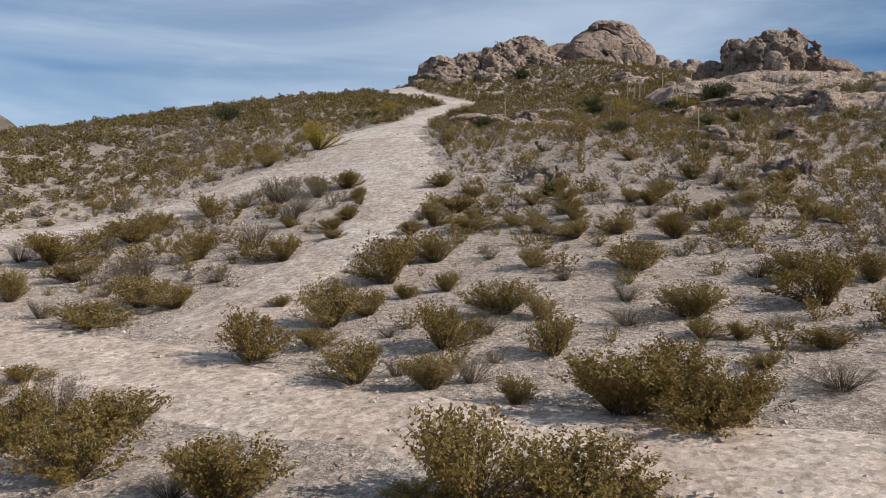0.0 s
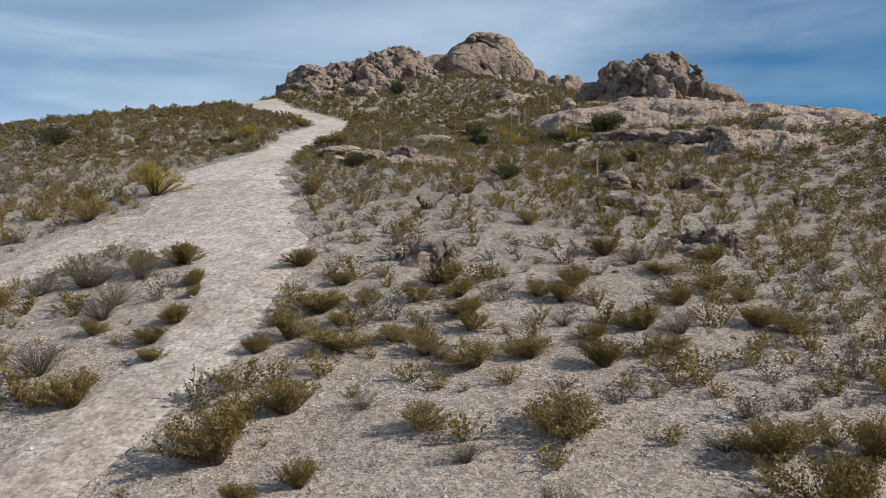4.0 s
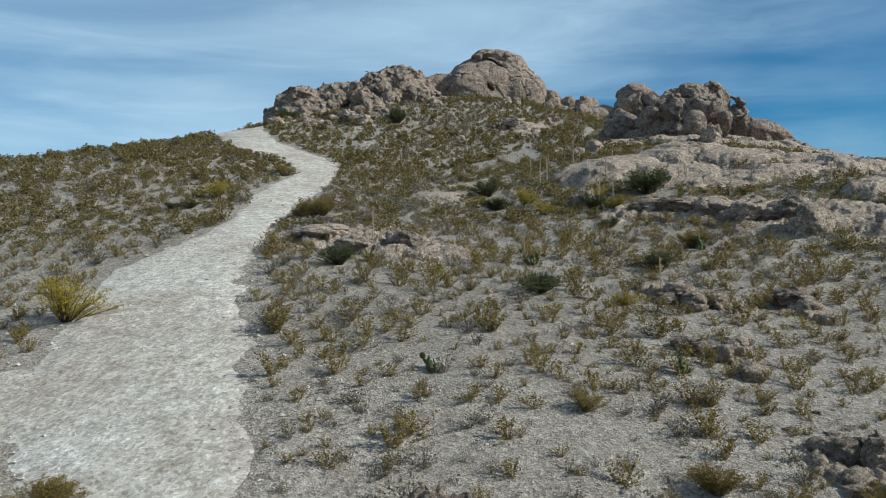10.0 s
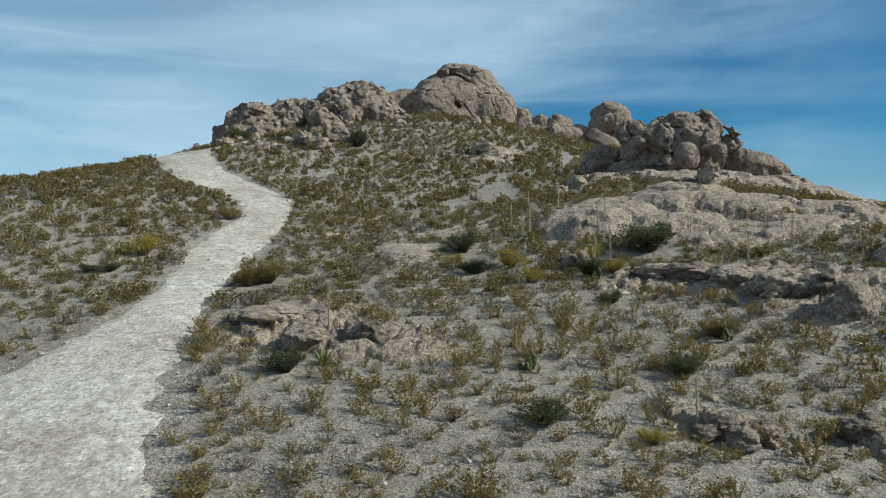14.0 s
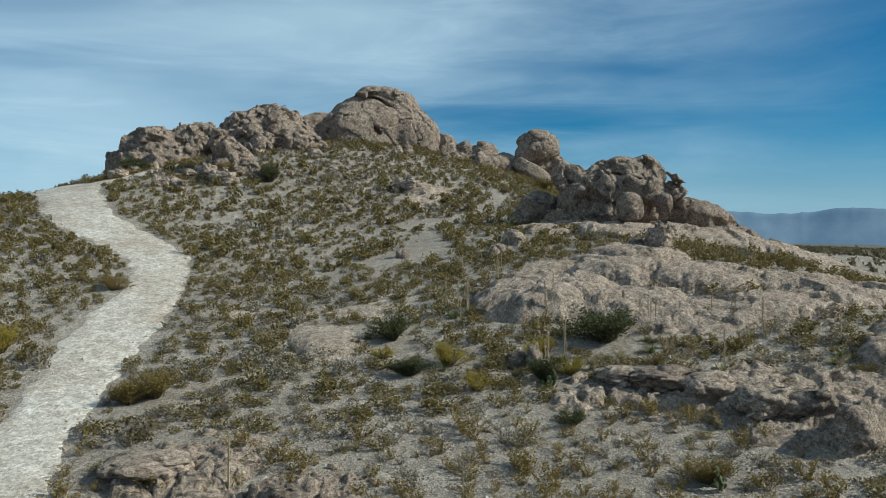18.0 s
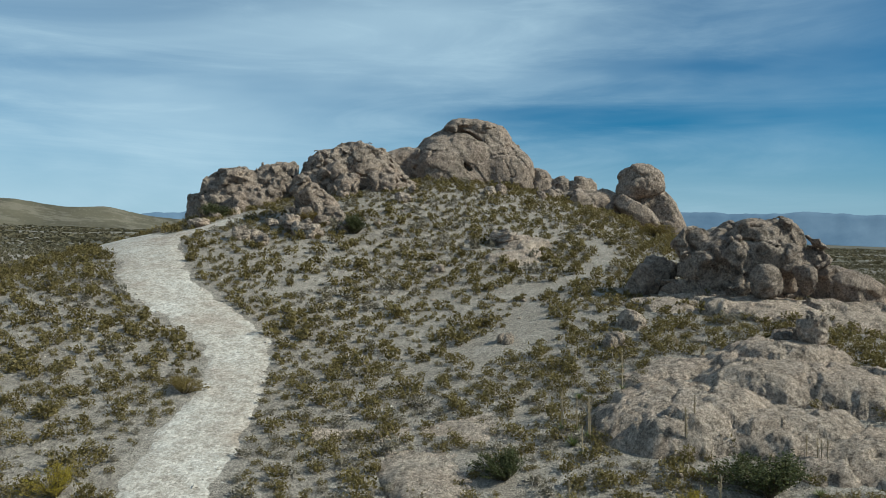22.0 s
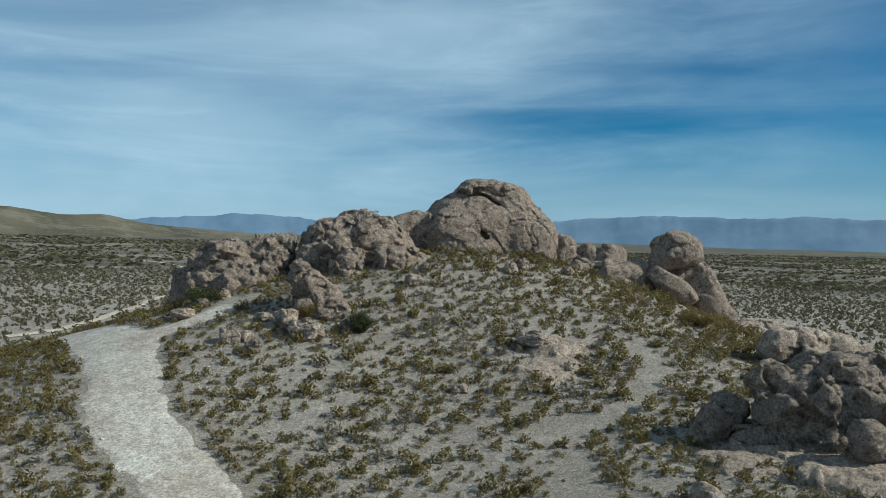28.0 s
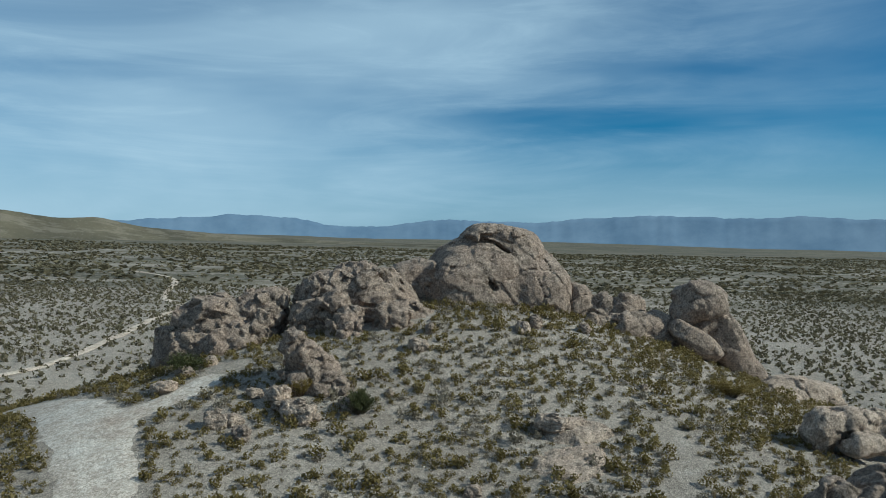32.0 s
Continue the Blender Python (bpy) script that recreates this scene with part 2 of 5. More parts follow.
def mix(nt, fac, a, b, mode="MIX"):
    m = nt.nodes.new("ShaderNodeMix")
    m.data_type, m.blend_type = "RGBA", mode
    for key, v in (("Factor", fac), ("A", a), ("B", b)):
        if isinstance(v, (int, float)):
            m.inputs[key].default_value = v
        elif isinstance(v, tuple):
            m.inputs[key].default_value = (*v, 1)
        else:
            nt.links.new(v, m.inputs[key])
    return m.outputs["Result"]


def bump(nt, b, source, strength, distance):
    n = nt.nodes.new("ShaderNodeBump")
    n.inputs["Strength"].default_value = strength
    n.inputs["Distance"].default_value = distance
    nt.links.new(source, n.inputs["Height"])
    old = b.inputs["Normal"].links
    if old:
        nt.links.new(old[0].from_socket, n.inputs["Normal"])
    nt.links.new(n.outputs[0], b.inputs["Normal"])


def soil_material():
    m, nt, b = node_material("gravelly soil")
    broad = tex(nt, "Noise", 0.09, 4)
    mid = tex(nt, "Noise", 0.9, 6, 0.65)
    fine = tex(nt, "Noise", 30, 5, 0.8)
    peb = tex(nt, "Voronoi", 14)
    c1 = ramp(nt, mid.outputs[0], [(0.3, (0.205, 0.172, 0.144)), (0.52, (0.305, 0.263, 0.225)), (0.72, (0.42, 0.372, 0.325))])
    c2 = ramp(nt, broad.outputs[0], [(0.35, (0.25, 0.210, 0.175)), (0.65, (0.345, 0.302, 0.262))])
    c = mix(nt, 0.45, c1, c2)
    # the washed pinkish soil of the foot gives way to grey scree up the hill
    place = nt.nodes.new("ShaderNodeSeparateXYZ")
    nt.links.new(nt.nodes["coords_Object"].outputs["Object"], place.inputs[0])
    foot = nt.nodes.new("ShaderNodeMath")
    foot.operation = "MULTIPLY_ADD"
    nt.links.new(mid.outputs[0], foot.inputs[0])
    foot.inputs[1].default_value = 22
    across = nt.nodes.new("ShaderNodeMath")
    across.operation = "MULTIPLY_ADD"
    nt.links.new(place.outputs["X"], across.inputs[0])
    across.inputs[1].default_value = 0.9
    nt.links.new(place.outputs["Y"], across.inputs[2])
    nt.links.new(across.outputs[0], foot.inputs[2])
    wash = nt.nodes.new("ShaderNodeMapRange")
    wash.inputs["From Min"].default_value, wash.inputs["From Max"].default_value = 62, 30
    nt.links.new(foot.outputs[0], wash.inputs[0])
    cw = ramp(nt, mid.outputs[0], [(0.3, (0.375, 0.31, 0.257)), (0.55, (0.45, 0.385, 0.328)), (0.75, (0.52, 0.455, 0.40))])
    c = mix(nt, wash.outputs[0], c, cw)
    sp = ramp(nt, fine.outputs[0], [(0.38, (0.5, 0.48, 0.46)), (0.5, (1, 1, 1)), (0.62, (1.4, 1.39, 1.37))])
    c = mix(nt, 0.8, c, sp, "MULTIPLY")
    for scale, amount in ((14, 0.65), (6.5, 0.4)):
        stone = tex(nt, "Voronoi", scale)
        tone = ramp(nt, stone.outputs["Color"], [(0.15, (0.50, 0.48, 0.46)), (0.5, (1, 1, 1)), (0.85, (1.45, 1.44, 1.42))])
        c = mix(nt, amount, c, tone, "MULTIPLY")
    # scrub too far away to tell apart: dark dots on the open plain
    dots = tex(nt, "Voronoi", 0.34)
    dots.voronoi_dimensions = "2D"
    dotm = ramp(nt, dots.outputs["Distance"], [(0.62, (1, 1, 1)), (0.86, (0.1, 0.1, 0.1))])
    far = nt.nodes.new("ShaderNodeAttribute")
    far.attribute_name = "far"
    gaps = tex(nt, "Noise", 0.045, 6, 0.75)
    gapm = ramp(nt, gaps.outputs[0], [(0.43, (0.2, 0.2, 0.2)), (0.53, (1, 1, 1))])
    dotm = mix(nt, 1.0, dotm, gapm, "MULTIPLY")
    stretch = nt.nodes.new("ShaderNodeMapping")
    stretch.inputs["Scale"].default_value = (0.22, 1.0, 1.0)
    nt.links.new(nt.nodes["coords_Object"].outputs["Object"], stretch.inputs["Vector"])
    nt.links.new(stretch.outputs[0], gaps.inputs["Vector"])
    f = nt.nodes.new("ShaderNodeMath")
    f.operation = "MULTIPLY"
    f.use_clamp = True
    nt.links.new(dotm, f.inputs[0])
    nt.links.new(far.outputs["Fac"], f.inputs[1])
    dense = nt.nodes.new("ShaderNodeMapRange")
    dense.inputs["From Min"].default_value, dense.inputs["From Max"].default_value = 1.0, 2.0
    dense.inputs["To Max"].default_value = 0.8
    nt.links.new(far.outputs["Fac"], dense.inputs[0])
    thick = nt.nodes.new("ShaderNodeMath")
    thick.operation = "MAXIMUM"
    nt.links.new(f.outputs[0], thick.inputs[0])
    nt.links.new(dense.outputs[0], thick.inputs[1])
    patch = tex(nt, "Noise", 0.012, 5)
    scrub = ramp(nt, patch.outputs[0], [(0.40, (0.075, 0.067, 0.047)), (0.6, (0.125, 0.108, 0.074))])
    c = mix(nt, thick.outputs[0], c, scrub)
    nt.links.new(c, b.inputs["Base Color"])
    b.inputs["Roughness"].default_value = 0.95
    bump(nt, b, mid.outputs[0], 0.5, 0.05)
    bump(nt, b, peb.outputs["Distance"], 0.9, 0.05)
    bump(nt, b, fine.outputs[0], 0.9, 0.05)
    return m


def road_material(name, low, middling, high):
    m, nt, b = node_material(name)
    broad = tex(nt, "Noise", 0.22, 5, 0.6)
    mid = tex(nt, "Noise", 1.6, 6, 0.7)
    fine = tex(nt, "Noise", 14, 6, 0.8)
    peb = tex(nt, "Voronoi", 7)
    c1 = ramp(nt, broad.outputs[0], [(0.3, low), (0.5, middling), (0.68, high)])
    c2 = ramp(nt, mid.outputs[0], [(0.36, (0.80, 0.77, 0.74)), (0.5, (0.98, 0.97, 0.96)), (0.60, (1.10, 1.10, 1.10)), (0.70, (1.28, 1.29, 1.30))])
    c = mix(nt, 1.0, c1, c2, "MULTIPLY")
    sp = ramp(nt, fine.outputs[0], [(0.3, (0.55, 0.53, 0.5)), (0.5, (1, 1, 1)), (0.7, (1.25, 1.25, 1.25))])
    c = mix(nt, 0.75, c, sp, "MULTIPLY")
    for scale, amount in ((9, 0.6), (4.2, 0.3)):
        stone = tex(nt, "Voronoi", scale)
        tone = ramp(nt, stone.outputs["Color"], [(0.15, (0.55, 0.53, 0.50)), (0.5, (1, 1, 1)), (0.85, (1.35, 1.35, 1.35))])
        c = mix(nt, amount, c, tone, "MULTIPLY")
    nt.links.new(c, b.inputs["Base Color"])
    b.inputs["Roughness"].default_value = 0.95
    bump(nt, b, mid.outputs[0], 0.5, 0.08)
    bump(nt, b, peb.outputs["Distance"], 0.5, 0.03)
    bump(nt, b, fine.outputs[0], 0.6, 0.03)
    return m


def rock_material(name, dark, light, warm):
    m, nt, b = node_material(name)
    broad = tex(nt, "Noise", 0.35, 5, 0.6)
    mid = tex(nt, "Noise", 1.5, 9, 0.72)
    fine = tex(nt, "Noise", 7, 8, 0.8)
    c = ramp(nt, mid.outputs[0], [(0.36, dark), (0.49, light), (0.66, tuple(min(1, 1.3 * v) for v in light))])
    c = mix(nt, ramp(nt, broad.outputs[0], [(0.42, (0, 0, 0)), (0.62, (0.6, 0.6, 0.6))]), c, warm)
    sp = ramp(nt, fine.outputs[0], [(0.40, (0.38, 0.36, 0.34)), (0.5, (1, 1, 1)), (0.61, (1.4, 1.38, 1.35))])
    c = mix(nt, 0.85, c, sp, "MULTIPLY")
    # knobs and pits of the weathered skin, and a few long joints
    knobs = tex(nt, "Voronoi", 5.5)
    pit = ramp(nt, knobs.outputs["Color"], [(0.2, (0.70, 0.68, 0.66)), (0.5, (1, 1, 1)), (0.8, (1.2, 1.19, 1.17))])
    c = mix(nt, 0.6, c, pit, "MULTIPLY")
    grit = tex(nt, "Noise", 22, 5, 0.8)
    gr = ramp(nt, grit.outputs[0], [(0.41, (0.5, 0.48, 0.46)), (0.5, (1, 1, 1)), (0.59, (1.35, 1.34, 1.32))])
    c = mix(nt, 0.7, c, gr, "MULTIPLY")
    streaks = tex(nt, "Noise", 0.8, 4, 0.7)
    ck = ramp(nt, streaks.outputs[0], [(0.485, (1, 1, 1)), (0.5, (0.5, 0.47, 0.45)), (0.515, (1, 1, 1))])
    c = mix(nt, 0.55, c, ck, "MULTIPLY")
    nt.links.new(c, b.inputs["Base Color"])
    b.inputs["Roughness"].default_value = 0.92
    bump(nt, b, mid.outputs[0], 0.9, 0.24)
    bump(nt, b, ck, 0.6, 0.06)
    bump(nt, b, knobs.outputs["Distance"], 0.6, 0.06)
    bump(nt, b, fine.outputs[0], 1.0, 0.10)
    bump(nt, b, grit.outputs[0], 0.8, 0.04)
    return m


def plant_material(name, stops, spread=0.5):
    """Foliage whose colour changes from leaf clump to leaf clump and from bush to bush."""
    m, nt, b = node_material(name)
    geo = nt.nodes.new("ShaderNodeNewGeometry")
    info = nt.nodes.new("ShaderNodeObjectInfo")
    big = tex(nt, "Noise", 0.45, 3, 0.6, "World")
    add = nt.nodes.new("ShaderNodeMath")
    add.operation = "MULTIPLY_ADD"
    nt.links.new(geo.outputs["Random Per Island"], add.inputs[0])
    add.inputs[1].default_value = spread
    nt.links.new(big.outputs[0], add.inputs[2])
    add2 = nt.nodes.new("ShaderNodeMath")
    add2.operation = "MULTIPLY_ADD"
    nt.links.new(info.outputs["Random"], add2.inputs[0])
    add2.inputs[1].default_value = 0.25
    nt.links.new(add.outputs[0], add2.inputs[2])
    rescale = nt.nodes.new("ShaderNodeMapRange")
    rescale.inputs["From Min"].default_value = 0.35
    rescale.inputs["From Max"].default_value = 0.6 + spread + 0.2
    nt.links.new(add2.outputs[0], rescale.inputs[0])
    c = ramp(nt, rescale.outputs[0], stops)
    nt.links.new(c, b.inputs["Base Color"])
    b.inputs["Roughness"].default_value = 0.7
    thin = nt.nodes.new("ShaderNodeBsdfTranslucent")
    nt.links.new(c, thin.inputs["Color"])
    both = nt.nodes.new("ShaderNodeMixShader")
    both.inputs[0].default_value = 0.35
    nt.links.new(b.outputs[0], both.inputs[1])
    nt.links.new(thin.outputs[0], both.inputs[2])
    nt.links.new(both.outputs[0], nt.nodes["Material Output"].inputs["Surface"])
    return m


SOIL = soil_material()
ROAD = road_material("pale crushed rock", (0.375, 0.308, 0.257), (0.455, 0.40, 0.350), (0.53, 0.485, 0.44))
DIRT = road_material("packed pinkish dirt", (0.415, 0.328, 0.265), (0.485, 0.402, 0.333), (0.55, 0.475, 0.408))
ROCK = rock_material("weathered rhyolite", (0.092, 0.071, 0.057), (0.298, 0.237, 0.195), (0.318, 0.236, 0.188))
SLABROCK = rock_material("pale weathered bedrock", (0.195, 0.150, 0.120), (0.425, 0.340, 0.278), (0.445, 0.338, 0.268))
PALEROCK = rock_material("pale fresh rock", (0.22, 0.178, 0.145), (0.43, 0.355, 0.295), (0.45, 0.345, 0.275))
OLIVE = plant_material("creosote leaves", [(0.0, (0.135, 0.088, 0.022)), (0.45, (0.195, 0.138, 0.040)), (0.8, (0.245, 0.182, 0.066)), (1.0, (0.31, 0.24, 0.11))], 0.3)
FARBUSH = plant_material("distant scrub leaves", [(0.0, (0.075, 0.064, 0.038)), (0.5, (0.135, 0.112, 0.066)), (1.0, (0.22, 0.182, 0.11))])
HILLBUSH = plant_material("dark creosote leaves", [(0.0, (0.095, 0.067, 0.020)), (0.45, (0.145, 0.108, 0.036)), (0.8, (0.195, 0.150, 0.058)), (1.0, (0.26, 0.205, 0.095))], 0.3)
GREY = plant_material("grey dry twigs and leaves", [(0.0, (0.11, 0.090, 0.064)), (0.5, (0.175, 0.147, 0.107)), (1.0, (0.265, 0.225, 0.168))], 0.35)
GREEN = plant_material("dark green leaves", [(0.0, (0.036, 0.04, 0.016)), (0.6, (0.075, 0.08, 0.03)), (1.0, (0.13, 0.13, 0.052))])
YELLOW = plant_material("yellow-green flowering leaves", [(0.0, (0.20, 0.155, 0.022)), (0.6, (0.34, 0.255, 0.035)), (1.0, (0.46, 0.35, 0.06))])
STRAW = plant_material("dry straw grass", [(0.0, (0.22, 0.16, 0.09)), (0.6, (0.36, 0.28, 0.17)), (1.0, (0.48, 0.39, 0.25))])
TWIG = plant_material("brown twigs", [(0.0, (0.05, 0.038, 0.026)), (0.6, (0.11, 0.085, 0.06)), (1.0, (0.17, 0.135, 0.10))])
BLADE = plant_material("green agave blades", [(0.0, (0.10, 0.125, 0.04)), (0.6, (0.20, 0.22, 0.075)), (1.0, (0.36, 0.34, 0.14))])


# ---- building blocks ----
def mesh_from(name, verts, faces, material, smooth=False):
    """A mesh from arrays; faces is an array of triangles or of quads."""
    verts, faces = np.asarray(verts, np.float32), np.asarray(faces, np.int32)
    me = bpy.data.meshes.new(name)
    n, k = faces.shape
    me.vertices.add(len(verts))
    me.vertices.foreach_set("co", verts.ravel())
    me.loops.add(n * k)
    me.loops.foreach_set("vertex_index", faces.ravel())
    me.polygons.add(n)
    me.polygons.foreach_set("loop_start", np.arange(0, n * k, k, dtype=np.int32))
    me.polygons.foreach_set("loop_total", np.full(n, k, np.int32))
    me.polygons.foreach_set("use_smooth", np.full(n, smooth, bool))
    me.materials.append(material)
    me.update(calc_edges=True)
    return me


def part(name, me, parent, label=""):
    ob = new(name, me)
    ob.parent = parent
    return tagged(ob, label)


# ---- ground ----
def axis(lo, hi, step, reach, grow=1.16):
    a = list(np.arange(lo, hi + step / 2, step))
    s, v = step, hi
    while v < reach:
        s *= grow
        v += s
        a.append(v)
    s, v, head = step, lo, []
    while v > -reach:
        s *= grow
        v -= s
        head.append(v)
    return np.array(head[::-1] + a)


gx, gy = axis(-40, 56, 0.4, 4600), axis(-4, 140, 0.4, 4600)
GX, GY = np.meshgrid(gx, gy, indexing="ij")
gz = ground_z(GX.ravel(), GY.ravel())
ii = (np.arange(len(gx) - 1)[:, None] * len(gy) + np.arange(len(gy) - 1)).ravel()
ground_mesh = mesh_from("ground", np.stack([GX.ravel(), GY.ravel(), gz], 1), np.stack([ii, ii + len(gy), ii + len(gy) + 1, ii + 1], 1), SOIL, True)
far_attr = ground_mesh.attributes.new("far", "FLOAT", "POINT")
far_attr.data.foreach_set("value", (np.clip((np.hypot(GX.ravel() - 20, GY.ravel() - 60) - 200) / 160, 0, 1) + np.clip((np.hypot(GX.ravel() - 20, GY.ravel() - 60) - 700) / 500, 0, 1)).astype(np.float32))
tagged(new("ground", ground_mesh), "pale stony desert hillside running out to a wide scrub plain", "ground", kind="structure")


def road(name, line, label, lift=0.05, cols=15, slack=0.35, material=None):
    """A strip of crushed rock along a line, its ragged edges sunk into the soil."""
    d = np.gradient(line[:, :2], axis=0)
    d /= np.linalg.norm(d, axis=1)[:, None]
    side = np.stack([d[:, 1], -d[:, 0]], 1)
    u = np.linspace(-1, 1, cols)
    wob = 1 + (0.22 * fbm(flat(line[:, 0], line[:, 1], 1.3), 3, 3) + 0.08 * fbm(flat(line[:, 0], line[:, 1], 0.6), 2, 13))[:, None] * np.sign(u)[None, :]
    hw = (line[:, 2] + slack)[:, None] * wob
    X = line[:, 0][:, None] + side[:, 0][:, None] * u * hw
    Y = line[:, 1][:, None] + side[:, 1][:, None] * u * hw
    run = np.concatenate([[0], np.cumsum(np.hypot(*np.diff(line[:, :2], axis=0).T))])
    fade = np.clip(np.minimum(run, run[-1] - run) / 3.0, 0, 1)[:, None]
    shape = (lift + 0.10) * fade - 0.10 - 0.16 * np.abs(u) ** 5
    Z = ground_z(X.ravel(), Y.ravel()) + np.broadcast_to(shape, X.shape).ravel() + 0.035 * fbm(flat(X.ravel(), Y.ravel(), 0.7), 3, 41)
    n = len(line)
    i0 = (np.arange(n - 1)[:, None] * cols + np.arange(cols - 1)).ravel()
    me = mesh_from(name, np.stack([X.ravel(), Y.ravel(), Z], 1), np.stack([i0, i0 + 1, i0 + cols + 1, i0 + cols], 1), material or ROAD, True)
    return tagged(new(name, me), label, "dirt road", kind="structure")


road("road_main", ROADS[0], "pale crushed-rock jeep track climbing the hill", 0.07)
road("road_spur", ROADS[1], "short pale gravel spur ending at the rocks", 0.055)
road("road_branch", ROADS[2], "narrow pale track branching across the slope", 0.045)
road("road_crossing", ROADS[3], "packed pinkish dirt road along the foot of the hill", 0.06, material=DIRT)


# ---- rocks ----
_spheres = {}


def sphere_arrays(level):
    if level not in _spheres:
        bm = bmesh.new()
        bmesh.ops.create_icosphere(bm, subdivisions=level, radius=1)
        _spheres[level] = (np.array([v.co[:] for v in bm.verts]), np.array([[v.index for v in f.verts] for f in bm.faces]))
        bm.free()
    return _spheres[level]


def point_normals(V, F):
    n = np.cross(V[F[:, 2]] - V[F[:, 0]], V[F[:, -1]] - V[F[:, 1]] if F.shape[1] == 4 else V[F[:, 2]] - V[F[:, 1]])
    out = np.zeros_like(V)
    for k in range(F.shape[1]):
        for a in range(3):
            out[:, a] += np.bincount(F[:, k], n[:, a], len(V))
    return out / (np.linalg.norm(out, axis=1)[:, None] + 1e-12)


def relaxed(V, F, passes=1, share=0.5):
    """Even out the steps of a fresh surface."""
    for _ in range(passes):
        total, count = np.zeros_like(V), np.zeros(len(V))
        for k in range(F.shape[1]):
            a, b = F[:, k], F[:, (k + 1) % F.shape[1]]
            for i, j in ((a, b), (b, a)):
                count += np.bincount(i, minlength=len(V))
                for ax in range(3):
                    total[:, ax] += np.bincount(i, V[j, ax], len(V))
        V = V + share * (total / np.maximum(count, 1)[:, None] - V)
    return V


def surface(f, lo, pitch):
    """The skin of the body where the field f is below zero, as quads."""
    inside = f < 0
    corner = [(i, j, k) for i in (0, 1) for j in (0, 1) for k in (0, 1)]
    cut = lambda g, o: g[o[0]:g.shape[0] - 1 + o[0], o[1]:g.shape[1] - 1 + o[1], o[2]:g.shape[2] - 1 + o[2]]
    count = sum(cut(inside, o).astype(np.int8) for o in corner)
    mixed = (count > 0) & (count < 8)
    ci = np.argwhere(mixed)
    index = np.full(mixed.shape, -1, np.int64)
    index[mixed] = np.arange(len(ci))
    total, hits = np.zeros((len(ci), 3)), np.zeros(len(ci))
    for o in corner:
        for ax in range(3):
            if o[ax]:
                continue
            q = list(o)
            q[ax] = 1
            a, b = f[tuple((ci + o).T)], f[tuple((ci + q).T)]
            cross = (a < 0) != (b < 0)
            t = np.where(cross, a / np.where(cross, a - b, 1), 0)
            p = np.tile(np.array(o, float), (len(ci), 1))
            p[:, ax] += t
            total += np.where(cross[:, None], p, 0)
            hits += cross
    V = (ci + total / np.maximum(hits, 1)[:, None]) * pitch + np.array(lo)
    quads = []
    for ax in range(3):
        b, c = (ax + 1) % 3, (ax + 2) % 3
        g0, g1 = np.take(inside, range(0, inside.shape[ax] - 1), ax), np.take(inside, range(1, inside.shape[ax]), ax)
        at = np.argwhere(g0 != g1)
        at = at[(at[:, b] > 0) & (at[:, c] > 0) & (at[:, b] < mixed.shape[b]) & (at[:, c] < mixed.shape[c])]
        flip = g0[tuple(at.T)]
        ring = []
        for db, dc in ((-1, -1), (0, -1), (0, 0), (-1, 0)):
            s = at.copy()
            s[:, b] += db
            s[:, c] += dc
            ring.append(index[tuple(s.T)])
        q = np.stack(ring, 1)
        quads.append(np.where(flip[:, None], q, q[:, ::-1]))
    return V, np.vstack(quads)


def joints(V, seed, cell=1.9, blocks=0.30, crack=0.30, small=0.5, dip=18):
    """How far each place is set back by the jointing of the rock: flat broken faces at two sizes, with open cracks between the larger ones."""
    c, s = math.cos(radians(dip)), math.sin(radians(dip))
    P = np.stack([V[:, 0] * c - V[:, 2] * s, V[:, 1] * 0.9, (V[:, 0] * s + V[:, 2] * c) * 1.2], 1) + 0.9 * seed
    wob = np.stack([fbm(P / 1.1 + k, 2, seed + k) for k in (3, 9, 15)], 1)
    big = (P + 0.16 * cell * wob) / cell
    d1, d2, face = cells(big, seed + 11)
    small_face = cells((P + 0.1 * cell * wob) / (0.38 * cell), seed + 13)[2]
    some = np.clip(0.5 + 1.2 * fbm(P / (2.2 * cell), 2, seed + 29), 0, 1)
    out = blocks * (0.95 * face + 0.7 * fbm(P / 3.6, 2, seed + 41)) - crack * some * (1 - np.clip((d2 - d1) / (0.22 / cell), 0, 1))
    return out + 0.5 * small * blocks * small_face


def pieces(V, F):
    """A number for each point that is the same all over one connected piece."""
    tie = np.arange(len(V))
    while True:
        fresh = tie.copy()
        low = fresh[F].min(1)
        for k in range(F.shape[1]):
            np.minimum.at(fresh, F[:, k], low)
        fresh = fresh[fresh]
        if (fresh == tie).all():
            return tie
        tie = fresh


def weathered(V, F, seed, grit=1.0):
    """The worn, pitted skin of a body of rock."""
    N = point_normals(V, F)
    P = V + 0.9 * seed
    push = grit * (0.04 * fbm(P / 0.5, 3, seed + 51, 0.65) - 0.05 * np.clip(fbm(P / 0.3, 2, seed + 57), 0, 1) + 0.03 * fbm(P / 1.1, 3, seed + 61, 0.6, True))
    return V + N * push[:, None]


